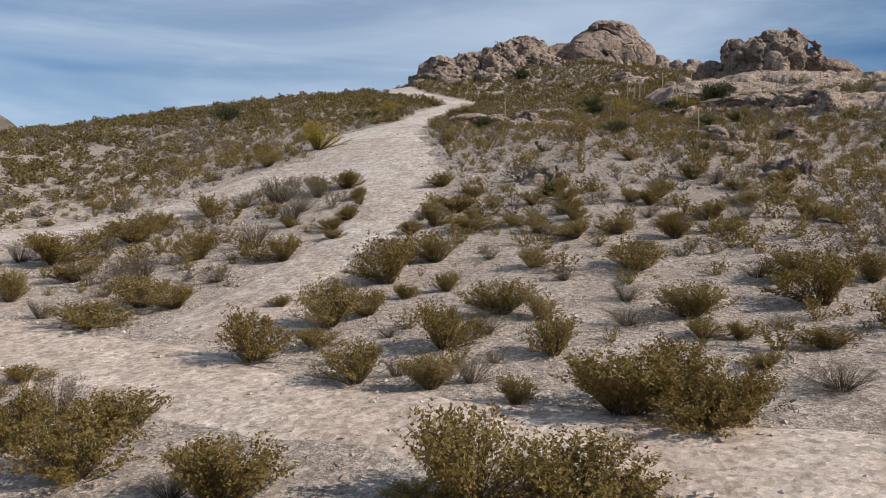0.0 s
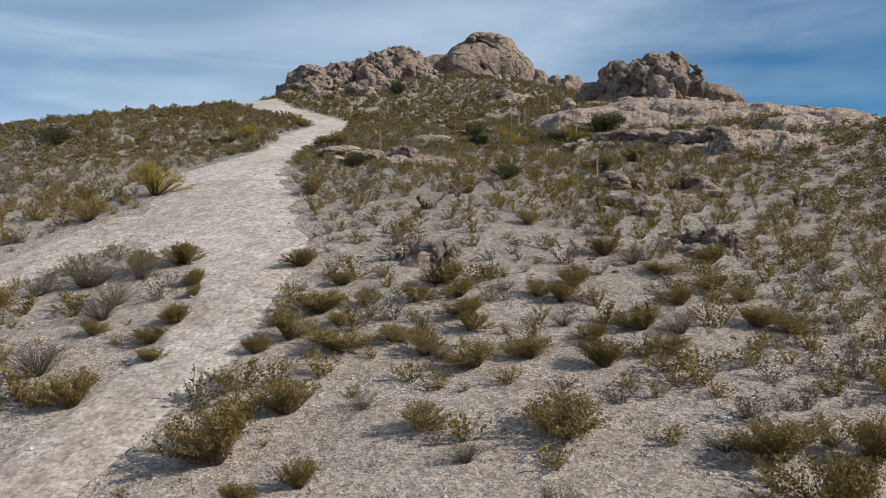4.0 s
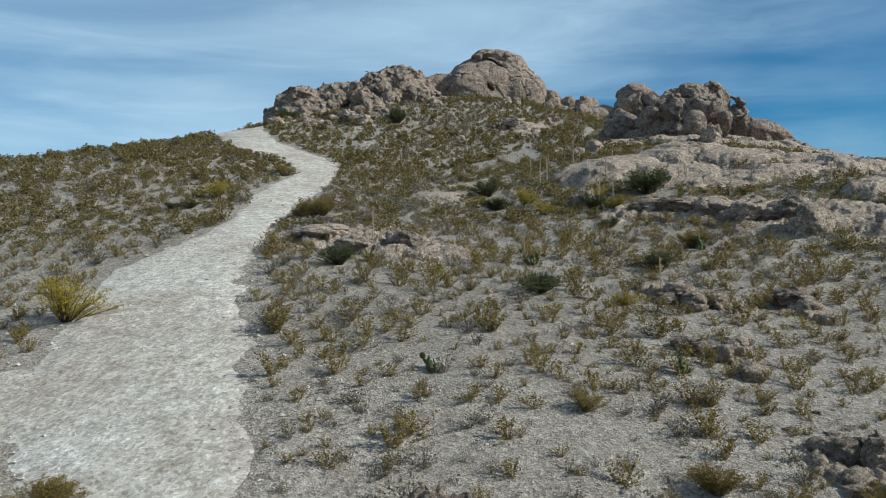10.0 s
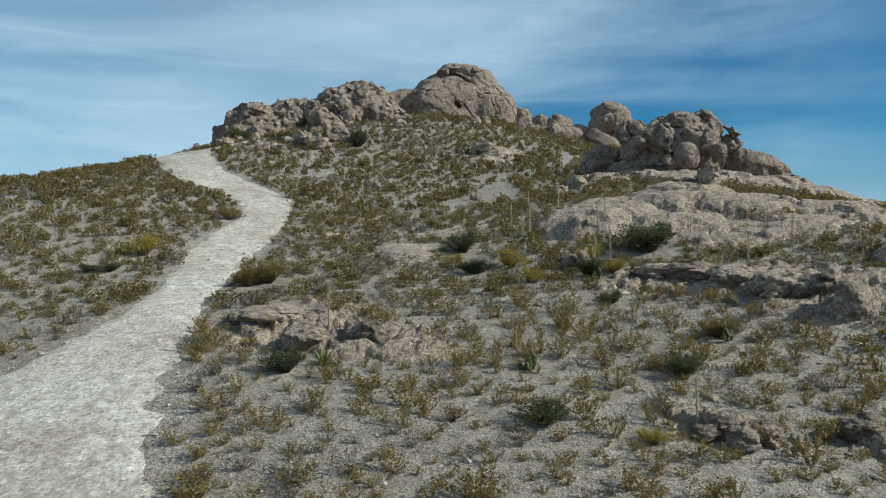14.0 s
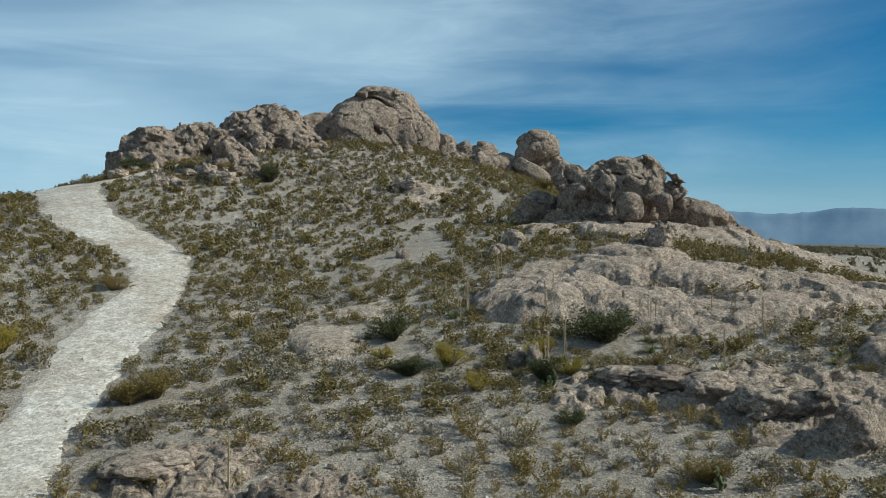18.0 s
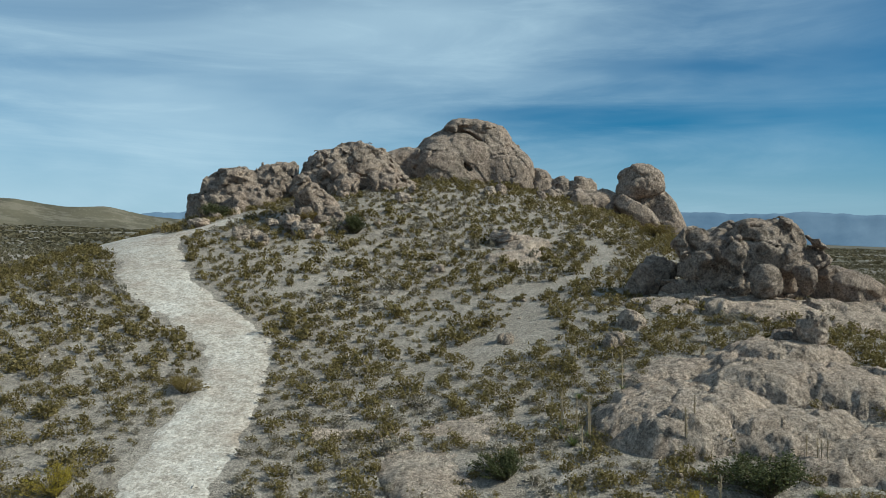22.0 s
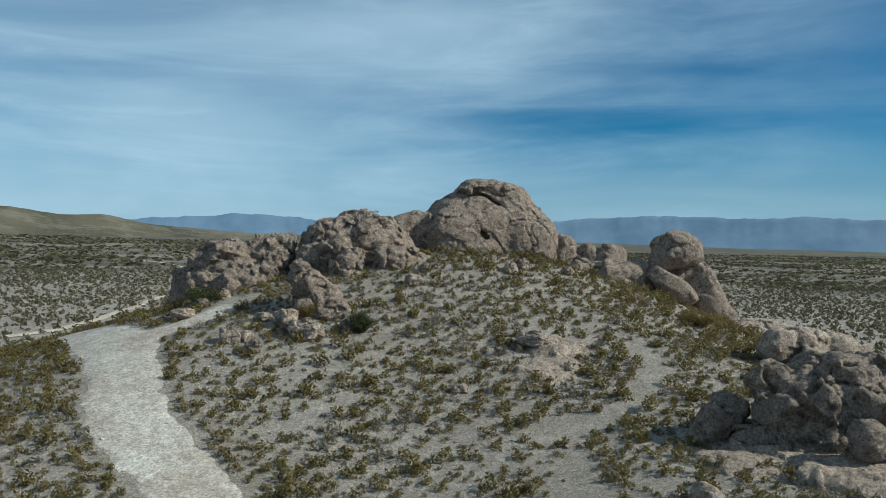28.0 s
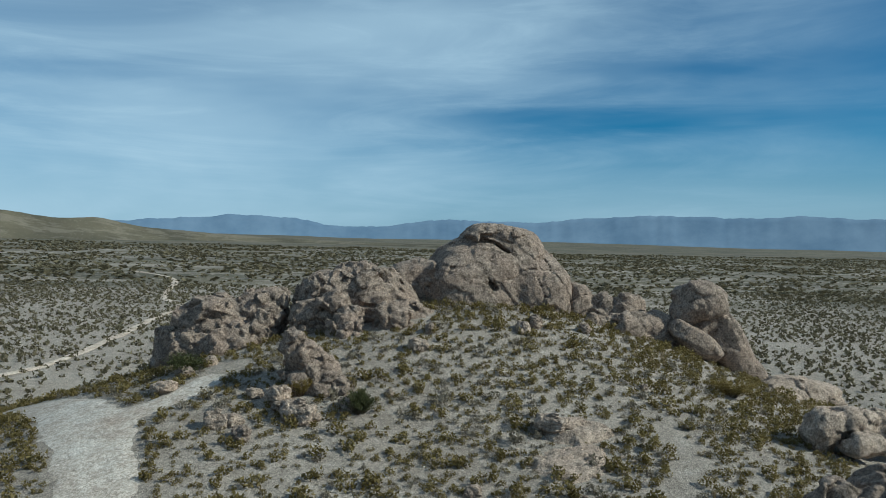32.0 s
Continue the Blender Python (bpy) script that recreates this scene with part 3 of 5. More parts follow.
def lump_field(X, Y, Z, lump, square, facets=0, seed=0):
    """A rounded block, its faces broken off flat."""
    x, y, z, a, b, c, yaw, lean = lump
    m = np.array(pose(0, 0, 0, 0, lean, yaw).to_3x3())
    dx, dy, dz = X - x, Y - y, Z - z
    w = [(dx * m[0, i] + dy * m[1, i] + dz * m[2, i]) / h for i, h in enumerate((a, b, c))]
    r = (np.abs(w[0]) ** square + np.abs(w[1]) ** square + np.abs(w[2]) ** square) ** (1 / square)
    g = np.random.default_rng(seed)
    for _ in range(facets):
        n = g.normal(size=3) * np.array([1, 1, 0.8])
        n /= np.linalg.norm(n)
        r = np.maximum(r, (w[0] * n[0] + w[1] * n[1] + w[2] * n[2]) / g.uniform(0.85, 1.02))
    return (r - 1) * min(a, b, c)


def rock_body(lumps, seed, square=2.9, blend=0.3, facets=11, holes=(), grooves=(), pitch=0.14, cut=True, grit=1.0, **how):
    """Rounded blocks grown together, hollowed out and weathered. lumps: x, y, z, half width, depth, height, yaw, lean."""
    L = np.array(lumps, float)
    r = L[:, 3:6].max(1)[:, None]
    lo, hi = (L[:, :3] - r).min(0) - 0.6, (L[:, :3] + r).max(0) + 0.6
    if cut:
        lo[2] = max(lo[2], smooth_ground(L[:, 0], L[:, 1]).min() - 1.2)
    X, Y, Z = np.meshgrid(*[np.arange(a, b, pitch) for a, b in zip(lo, hi)], indexing="ij")
    f = np.full(X.shape, 2.0)

    def box(lump):
        m = max(lump[3:6]) + 1.0
        return tuple(slice(max(0, int((c - m - o) / pitch)), max(1, int((c + m - o) / pitch) + 2)) for c, o in zip(lump[:3], lo))

    for k, lump in enumerate(lumps):
        at = box(lump)
        g, old = lump_field(X[at], Y[at], Z[at], lump, square, facets, seed + 7 * k), f[at]
        h = np.clip(0.5 + 0.5 * (old - g) / blend, 0, 1)
        f[at] = old + (g - old) * h - blend * h * (1 - h)
    for hole in holes:
        at = box(hole)
        f[at] = np.maximum(f[at], -lump_field(X[at], Y[at], Z[at], hole, 2.2))
    for line, radius, back in grooves:
        p = spline([(a, b, 0) for a, b in line], 0.3)[:, :2]
        sx, sz = X[:, 0, :], Z[:, 0, :]
        d = np.sqrt(((sx[..., None] - p[:, 0]) ** 2 + (sz[..., None] - p[:, 1]) ** 2).min(-1))
        f = np.maximum(f, -np.maximum((d - radius)[:, None, :], Y - back))
    near = np.abs(f) < 1.1 * how.get("blocks", 0.3) + how.get("crack", 0.3) + pitch
    f[near] -= joints(np.stack([X[near], Y[near], Z[near]], 1), seed, **how)
    V, F = surface(f, lo, pitch)
    V = relaxed(V, F, 1, 0.4)
    tie = pieces(V, F)
    F = F[tie[F[:, 0]] == np.bincount(tie).argmax()]
    if cut:
        F = F[(V[F, 2] > smooth_ground(V[:, 0], V[:, 1])[F] - 0.9).any(1)]
        keep = np.unique(F)
        index = np.zeros(len(V), int)
        index[keep] = np.arange(len(keep))
        V, F = V[keep], index[F]
    else:
        keep, back = np.unique(F, return_inverse=True)
        V, F = V[keep], back.reshape(-1, 4)
    return weathered(V, F, seed, grit), F


def rock_thing(name, label, bodies, category="rock outcrop"):
    """An outcrop of several bodies of rock: part name, seed, material, lumps, and how each is shaped."""
    x0, y0 = np.mean([l[0] for b in bodies for l in b[3]]), np.mean([l[1] for b in bodies for l in b[3]])
    top = tagged(new(name), label, category)
    top.location = (x0, y0, float(smooth_ground(x0, y0)[0]))
    for part_name, seed, material, lumps, how in bodies:
        v, f = rock_body(lumps, seed, **how)
        part(part_name, mesh_from(part_name, v - np.array(top.location), f, material, True), top)
    return top


def sheet(label, patches, seed, material, name="bedrock", pitch=0.13, level=0.5, grit=1.0, **how):
    """Bare bedrock swelling out of the slope, flush uphill and broken off downhill: x, y, half width, half depth, yaw, height."""
    L = np.array(patches, float)
    r = L[:, 2:4].max(1)[:, None]
    lo, hi = (L[:, :2] - 1.25 * r).min(0) - 0.6, (L[:, :2] + 1.25 * r).max(0) + 0.6
    X, Y = np.meshgrid(np.arange(lo[0], hi[0], pitch), np.arange(lo[1], hi[1], pitch), indexing="ij")
    x, y = X.ravel(), Y.ravel()
    wx, wy = x + 0.7 * fbm(flat(x, y, 1.9), 4, seed, 0.6), y + 0.7 * fbm(flat(x, y, 1.9), 4, seed + 7, 0.6)
    body, owner = np.full(len(x), -3.0), np.zeros(len(x), int)
    for number, (px_, py_, a, b, yaw, h) in enumerate(patches):
        c, s = math.cos(radians(yaw)), math.sin(radians(yaw))
        dx, dy = wx - px_, wy - py_
        u, v = (dx * c + dy * s) / a, (-dx * s + dy * c) / b
        d = np.sqrt(u * u + v * v)
        top_ = (h + level * 0.25 * -np.clip(v, -1, 1) * b) * np.where(d < 1, 1 - 0.55 * d ** 5, 0.45 - 3.6 * (d - 1)) - 0.1
        k = np.clip(0.5 + (top_ - body) / 0.5, 0, 1)
        owner[top_ > body] = number
        body = np.maximum(body, top_) + 0.06 * k * (1 - k)
    z = smooth_ground(x, y)
    up = body > -0.9
    body[up] += 1.1 * joints(np.stack([wx, wy, z + body], 1)[up], seed, **how) * np.clip(1.2 + body[up], 0.2, 1)
    z = z + np.maximum(body, -0.9)
    n, m = X.shape
    i0 = (np.arange(n - 1)[:, None] * m + np.arange(m - 1)).ravel()
    F = np.stack([i0, i0 + m, i0 + m + 1, i0 + 1], 1)
    F = F[(body[F] > -0.55).any(1)]
    keep = np.unique(F)
    index = np.zeros(len(x), int)
    index[keep] = np.arange(len(keep))
    V, F = np.stack([x, y, z], 1)[keep], index[F]
    x0, y0 = L[:, 0].mean(), L[:, 1].mean()
    top = tagged(new(name), label, "bedrock")
    top.location = (x0, y0, float(smooth_ground(x0, y0)[0]))
    tie = pieces(V, F)
    V = weathered(V, F, seed, grit) - np.array(top.location)
    group = tie * len(patches) + owner[keep]
    for root in np.unique(group[F[:, 0]]):
        mine = F[group[F[:, 0]] == root]
        if len(mine) > 40:
            these, back = np.unique(mine, return_inverse=True)
            part("slab", mesh_from("slab", V[these], back.reshape(-1, 4), material, True), top)
    return top


WEST_BLOCK = [(0.2, 130.6, 30.6, 4.0, 2.6, 3.2, 0, 0), (-3.0, 131.4, 29.2, 2.4, 2.0, 2.4, 0, -12), (4.0, 130.6, 31.8, 2.3, 2.0, 2.7, 0, 0), (4.9, 130.2, 33.9, 1.15, 1.0, 0.75, 0, 8), (2.7, 130.0, 33.7, 0.9, 0.9, 0.6, 0, -5),
              (-0.6, 129.3, 32.8, 1.6, 1.2, 0.9, 0, -10), (1.2, 128.3, 29.9, 1.8, 1.3, 1.7, 0, 0), (3.7, 128.6, 30.7, 1.1, 1.0, 2.0, 0, 6), (-2.4, 129.3, 29.6, 1.5, 1.2, 1.5, 0, -20), (-4.7, 130.8, 28.0, 1.0, 1.1, 0.7, 0, -15)]
MIDDLE_BLOCK = [(11.4, 130.2, 32.0, 4.5, 3.0, 4.2, 0, 0), (15.0, 130.6, 32.6, 3.2, 2.6, 3.2, 0, 18), (8.2, 128.8, 31.3, 2.0, 1.8, 2.9, 0, -8), (13.2, 126.8, 30.9, 3.9, 2.5, 2.1, 0, 14), (14.8, 125.8, 32.2, 1.6, 1.5, 1.1, 0, 28),
                (11.2, 125.4, 31.2, 1.5, 1.4, 1.4, 0, 0), (17.4, 128.2, 31.4, 2.6, 1.9, 1.7, 0, 28), (9.2, 129.4, 35.0, 1.3, 1.1, 0.8, 0, -15), (12.5, 129.6, 36.0, 1.7, 1.2, 0.7, 0, 4), (15.1, 129.6, 35.3, 1.0, 1.0, 0.9, 0, 20), (10.2, 127.4, 33.4, 1.5, 1.2, 1.1, 0, 0), (16.2, 126.0, 30.4, 1.8, 1.4, 1.2, 0, 30)]
CAVE = [(13.1, 124.4, 31.9, 0.8, 2.2, 1.1, 0, -15), (12.8, 124.6, 31.2, 0.6, 1.6, 0.5, 0, 10)]
FIN = [(7.6, 116.2, 29.5, 2.5, 1.4, 1.45, 0, 42), (6.7, 117.2, 29.6, 1.4, 1.5, 2.2, 0, -4), (7.6, 116.2, 27.7, 2.1, 1.4, 1.4, 0, 10), (9.0, 115.4, 27.6, 1.5, 1.1, 1.3, 0, 30)]
DOME = [(26.2, 134.9, 32.3, 7.0, 4.5, 6.9, 0, 1.5), (27.4, 134.6, 38.7, 3.7, 2.8, 1.6, 0, 9), (18.4, 135.2, 34.2, 2.7, 2.4, 2.7, 0, -18), (30.4, 132.6, 32.4, 3.0, 2.9, 4.6, 0, 5), (24.0, 132.6, 33.0, 4.4, 2.6, 4.4, 0, -6)]
DOME_CRACKS = [([(20.4, 38.2), (22.7, 38.8), (25.3, 38.7), (26.9, 37.8), (28.5, 36.5), (29.6, 35.0), (30.2, 33.4)], 0.11, 132.9), ([(24.6, 37.6), (25.2, 36.4), (24.8, 35.2), (25.5, 34.2)], 0.07, 131.0), ([(30.3, 38.2), (30.9, 36.4), (31.0, 34.6)], 0.08, 131.6)]
RIDGE_HEAD = [(34.3, 132.0, 32.7, 1.65, 1.5, 1.9, 10, 6), (36.5, 131.2, 31.9, 1.2, 1.2, 1.7, 0, 10), (38.7, 131.0, 31.3, 1.9, 1.6, 2.3, 0, 28)]
RIDGE_BACK = [(41.0, 128.6, 29.3, 3.9, 2.0, 2.1, 0, 30), (38.0, 128.0, 29.8, 2.3, 1.6, 1.5, 0, 22), (35.0, 128.8, 30.6, 1.8, 1.4, 1.1, 0, 15), (46.2, 125.6, 26.6, 2.8, 1.5, 1.2, 0, 36)]
RIDGE_SLAB = [(44.0, 126.0, 28.9, 2.9, 1.5, 1.25, 0, 40)]
PERCHED = [(45.1, 127.5, 32.75, 2.7, 2.3, 1.95, 0, 0), (43.4, 127.4, 31.5, 1.3, 1.4, 1.2, 0, 0)]
PILLAR = [(48.5, 127.8, 28.0, 1.75, 1.8, 4.5, 0, -28), (50.6, 127.4, 25.0, 1.2, 1.4, 2.2, 0, -10), (45.4, 128.4, 30.2, 1.5, 1.5, 1.4, 0, 0)]
LOW_SLAB = [(52.6, 124.0, 24.0, 4.6, 3.0, 1.7, 0, 9), (49.4, 121.2, 24.0, 2.2, 1.6, 1.1, 0, 10)]
CLUSTER = [(41.2, 104.2, 25.4, 1.3, 1.3, 1.6, 0, 12), (43.4, 104.4, 25.5, 1.9, 1.6, 1.5, 20, 8), (46.0, 104.2, 25.0, 1.8, 1.6, 1.4, -15, 14), (48.0, 103.8, 24.4, 1.1, 1.0, 0.95, 0, 10), (43.0, 102.6, 24.6, 1.6, 1.2, 0.9, 0, 4)]
CASTLE = [(33.4, 89.2, 23.7, 2.7, 2.5, 2.95, 8, 0), (36.6, 88.6, 23.7, 2.8, 2.2, 2.7, 0, 6), (38.7, 87.8, 23.8, 1.25, 1.4, 1.7, 0, 4), (33.2, 87.3, 23.1, 1.4, 1.1, 2.5, 0, -6), (35.4, 86.9, 24.3, 1.7, 1.2, 0.95, 0, 4), (31.4, 89.6, 25.5, 1.2, 1.2, 0.8, 0, -12), (35.0, 88.2, 26.2, 1.5, 1.2, 0.6, 0, 0), (37.6, 87.6, 25.4, 1.0, 0.9, 0.8, 0, 12)]
CASTLE_HOLES = [(30.9, 87.0, 23.2, 1.5, 1.5, 1.3, 0, 0), (34.9, 85.2, 22.9, 1.25, 1.7, 1.0, 0, 0), (31.9, 85.6, 22.3, 1.0, 1.3, 0.7, 0, 0)]
CASTLE_TAIL = [(41.0, 87.0, 21.8, 2.6, 1.8, 1.5, 0, 30), (43.6, 86.4, 20.4, 2.4, 2.0, 1.3, 0, 26)]
WING = [(28.0, 91.0, 22.7, 0.75, 0.8, 1.35, 0, 25), (29.4, 91.3, 23.0, 1.25, 0.9, 1.35, 0, 10), (30.0, 89.8, 22.2, 1.3, 1.0, 0.8, 0, 0)]

rock_thing("rock_outcrop", "rugged brown-grey outcrop of cracked boulders with a dark hollow", [
    ("boulder", 11, ROCK, WEST_BLOCK, dict(cell=2.0, blocks=0.34, crack=0.30, small=1.1, grit=1.3, facets=6)),
    ("boulder", 17, ROCK, MIDDLE_BLOCK, dict(cell=2.1, blocks=0.34, crack=0.30, small=1.1, grit=1.3, facets=6, holes=CAVE)),
    ("boulder", 23, ROCK, FIN, dict(cell=1.5, blocks=0.34, crack=0.30, small=0.8, grit=1.2, pitch=0.12))])
rock_thing("dome_rock", "massive rounded dome of brown-grey rock with a cracked cap", [
    ("dome", 61, ROCK, DOME, dict(square=2.9, blend=0.5, facets=0, grooves=DOME_CRACKS, cell=3.4, blocks=0.20, crack=0.16, small=0.7, grit=1.25, dip=24))])
rock_thing("rock_ridge", "tumbled line of brown boulders stepping down the ridge", [
    ("boulder", 83, ROCK, RIDGE_HEAD, dict(blend=0.15, cell=1.8, blocks=0.25, crack=0.25, grit=1.1)),
    ("boulder", 87, ROCK, RIDGE_BACK, dict(cell=2.2, blocks=0.28, crack=0.22, grit=1.1)),
    ("slab", 89, ROCK, RIDGE_SLAB, dict(cell=2.6, blocks=0.12, crack=0.10, small=0.5, grit=0.8))])
rock_thing("balanced_rock", "tall leaning rock pillar with a round boulder balanced on top", [
    ("boulder", 121, ROCK, PERCHED, dict(cut=False, square=2.3, facets=4, cell=2.4, blocks=0.16, crack=0.12, small=0.7, grit=1.1)),
    ("pillar", 127, ROCK, PILLAR, dict(square=2.4, facets=6, cell=2.6, blocks=0.16, crack=0.10, small=0.6, dip=60))])
rock_thing("rock_slab", "low pale bedrock slabs beside the ridge", [
    ("slab", 141, SLABROCK, LOW_SLAB, dict(cell=3.0, blocks=0.2, crack=0.14, grit=0.9)),
    ("boulder", 145, SLABROCK, CLUSTER, dict(blend=0.12, cell=2.0, blocks=0.2, crack=0.14, grit=0.9))])
rock_thing("rock_outcrop", "broad castle-like outcrop with deep shaded hollows and a round boulder", [
    ("rock_mass", 171, ROCK, CASTLE, dict(cell=2.2, blocks=0.36, crack=0.24, small=0.9, grit=1.2, blend=0.3, square=3.2, facets=12, holes=CASTLE_HOLES, pitch=0.12)),
    ("slab", 175, ROCK, CASTLE_TAIL, dict(cell=2.2, blocks=0.28, crack=0.2)),
    ("slab", 177, ROCK, WING, dict(cell=1.4, blocks=0.2, crack=0.14, blend=0.15, pitch=0.1)),
    ("hanging_block", 179, ROCK, [(36.1, 84.5, 22.95, 0.42, 0.8, 0.95, 0, -8)], dict(cut=False, square=3.2, cell=1.2, blocks=0.12, crack=0.08, pitch=0.08)),
    ("round_boulder", 181, ROCK, [(33.6, 84.9, 22.95, 0.98, 0.95, 1.1, 0, 0)], dict(cut=False, square=2.2, facets=5, cell=1.4, blocks=0.10, crack=0.06, small=0.8, pitch=0.08))])

APRON = [(29.2, 88.4, 2.6, 2.4, 10, 0.5), (31.8, 86.2, 2.8, 2.4, 0, 0.7), (35.0, 84.4, 4.4, 3.0, -8, 0.8), (39.0, 83.4, 4.2, 3.2, -12, 1.0), (43.0, 83.6, 4.4, 3.0, -15, 1.3), (47.4, 82.8, 4.4, 3.4, -12, 1.2), (52.0, 82.0, 4.2, 3.4, -12, 1.0)]
BEDROCK = [(21.3, 72.8, 3.6, 3.0, -20, 1.3), (24.5, 70.6, 3.5, 2.6, -32, 0.8), (26.8, 74.0, 3.4, 2.2, -32, 1.1), (30.2, 72.0, 4.0, 2.4, -35, 0.9), (24.5, 77.4, 3.6, 1.4, 0, 0.6), (29.5, 76.6, 3.0, 1.7, -20, 1.1)]
BEDROCK_LOW = [(27.0, 67.2, 4.4, 2.0, -15, 0.4), (31.6, 66.4, 3.2, 2.0, -12, 0.56), (34.6, 69.6, 3.2, 1.8, -20, 0.64)]
LEDGES = [(21.5, 61.2, 2.8, 1.6, -15, 0.36), (24.5, 59.8, 3.2, 1.9, -20, 0.57), (27.6, 58.0, 3.4, 2.3, -22, 0.66), (24.8, 56.6, 2.8, 1.5, -22, 0.48), (29.6, 55.8, 3.2, 2.2, -18, 0.6), (18.6, 61.9, 1.8, 1.2, 0, 0.24)]
EAST = [(32.8, 60.0, 2.4, 1.7, 0, 0.91), (36.0, 61.0, 3.0, 2.2, 0, 0.84), (36.4, 67.2, 3.4, 2.2, -8, 0.63), (41.0, 67.0, 3.4, 2.4, -8, 0.63), (45.0, 75.0, 4.0, 2.8, -15, 0.63)]
MOUND = [(2.9, 60.3, 2.8, 2.4, 20, 0.3), (4.7, 56.5, 2.1, 1.3, -20, 0.39), (7.2, 55.6, 2.0, 1.3, -15, 0.33), (2.4, 57.0, 1.6, 1.1, 0, 0.22), (7.4, 57.8, 1.6, 0.9, -15, 0.19)]
PALE = [(9.5, 72.0, 1.9, 3.0, -12, 0.3)]
HILLSIDE_SLAB = [(22.8, 104.2, 2.6, 2.4, 0, 0.4), (24.6, 107.0, 2.2, 1.4, -8, 0.7)]
SHELVES = [(15.4, 48.6, 1.6, 0.7, -25, 0.4), (17.3, 47.0, 1.1, 0.5, -25, 0.32), (19.7, 46.5, 0.9, 0.6, 0, 0.36)]
LOW_SHELVES = [(4.2, 34.6, 0.8, 0.5, 10, 0.4), (14.6, 35.4, 1.3, 0.6, -20, 0.4)]
SHEETS = ((APRON, "broad smooth bedrock apron below the castle-like outcrop", 191, SLABROCK, dict(cell=3.0, blocks=0.22, crack=0.16, small=0.9, level=0.3)),
          (BEDROCK, "broad pale hump of bare bedrock on the slope", 211, SLABROCK, dict(cell=2.6, blocks=0.24, crack=0.28, small=0.8)),
          (BEDROCK_LOW, "low pale shelf of bare bedrock below the hump", 217, SLABROCK, dict(cell=2.2, blocks=0.2, crack=0.2, small=0.9)),
          (LEDGES, "broken bedrock ledges with dark undercut edges", 231, SLABROCK, dict(cell=1.4, blocks=0.28, crack=0.34, small=1.0, grit=1.3, pitch=0.11)),
          (EAST, "sloping bare bedrock slabs on the hill's shoulder", 251, SLABROCK, dict(cell=2.2, blocks=0.24, crack=0.26, small=0.9)),
          (MOUND, "small bedrock hump beside the track", 271, SLABROCK, dict(cell=0.8, blocks=0.18, crack=0.18, small=1.3, pitch=0.09)),
          (HILLSIDE_SLAB, "low flat rock slab in the hillside", 291, SLABROCK, dict(cell=2.0, blocks=0.15, crack=0.14)),
          (PALE, "smooth pale rock slab set in the slope", 281, PALEROCK, dict(cell=3.0, blocks=0.06, crack=0.05, small=0.7)),
          (SHELVES, "thin broken rock shelf with a shaded edge in the gravel", 301, SLABROCK, dict(cell=0.9, blocks=0.2, crack=0.2, pitch=0.08)),
          (LOW_SHELVES, "small jagged rock shelf breaking out of the gravel", 311, SLABROCK, dict(cell=0.6, blocks=0.18, crack=0.16, pitch=0.07)))
for patches, label, s, material, how in SHEETS:
    sheet(label, patches, s, material, **how)

# ---- plants ----
def tube(path, radii, sides=3):
    """A thin tapered stem through the points of path."""
    path = np.asarray(path, float)
    d = np.gradient(path, axis=0)
    d /= np.linalg.norm(d, axis=1)[:, None] + 1e-9
    ref = np.where(np.abs(d[:, 2:3]) > 0.9, np.array([[1.0, 0, 0]]), np.array([[0, 0, 1.0]]))
    a = np.cross(d, ref)
    a /= np.linalg.norm(a, axis=1)[:, None] + 1e-9
    b = np.cross(d, a)
    ang = np.arange(sides) * 2 * np.pi / sides
    ring = path[:, None, :] + np.asarray(radii)[:, None, None] * (a[:, None, :] * np.cos(ang)[None, :, None] + b[:, None, :] * np.sin(ang)[None, :, None])
    faces = []
    for i in range(len(path) - 1):
        for s in range(sides):
            p, q = i * sides + s, i * sides + (s + 1) % sides
            faces += [(p, q, q + sides), (p, q + sides, p + sides)]
    return ring.reshape(-1, 3), np.array(faces)


def joined(pieces):
    vs, fs, n = [], [], 0
    for v, f in pieces:
        vs.append(v)
        fs.append(f + n)
        n += len(v)
    return np.vstack(vs), np.vstack(fs)


def leaf_triangles(centres, size, rng, up=0.8, slim=0.5):
    """A small pointed leaf at each centre, turned at random, leaning upwards."""
    n = len(centres)
    d = rng.normal(size=(n, 3))
    d[:, 2] = np.abs(d[:, 2]) * up + 0.3 * up
    d /= np.linalg.norm(d, axis=1)[:, None]
    s = np.cross(d, rng.normal(size=(n, 3)))
    s /= np.linalg.norm(s, axis=1)[:, None] + 1e-9
    length = size * rng.uniform(0.6, 1.4, (n, 1))
    v = np.stack([centres + d * length, centres - s * length * slim - d * length * 0.35, centres + s * length * slim - d * length * 0.35], 1)
    return v.reshape(-1, 3), np.arange(3 * n).reshape(-1, 3)


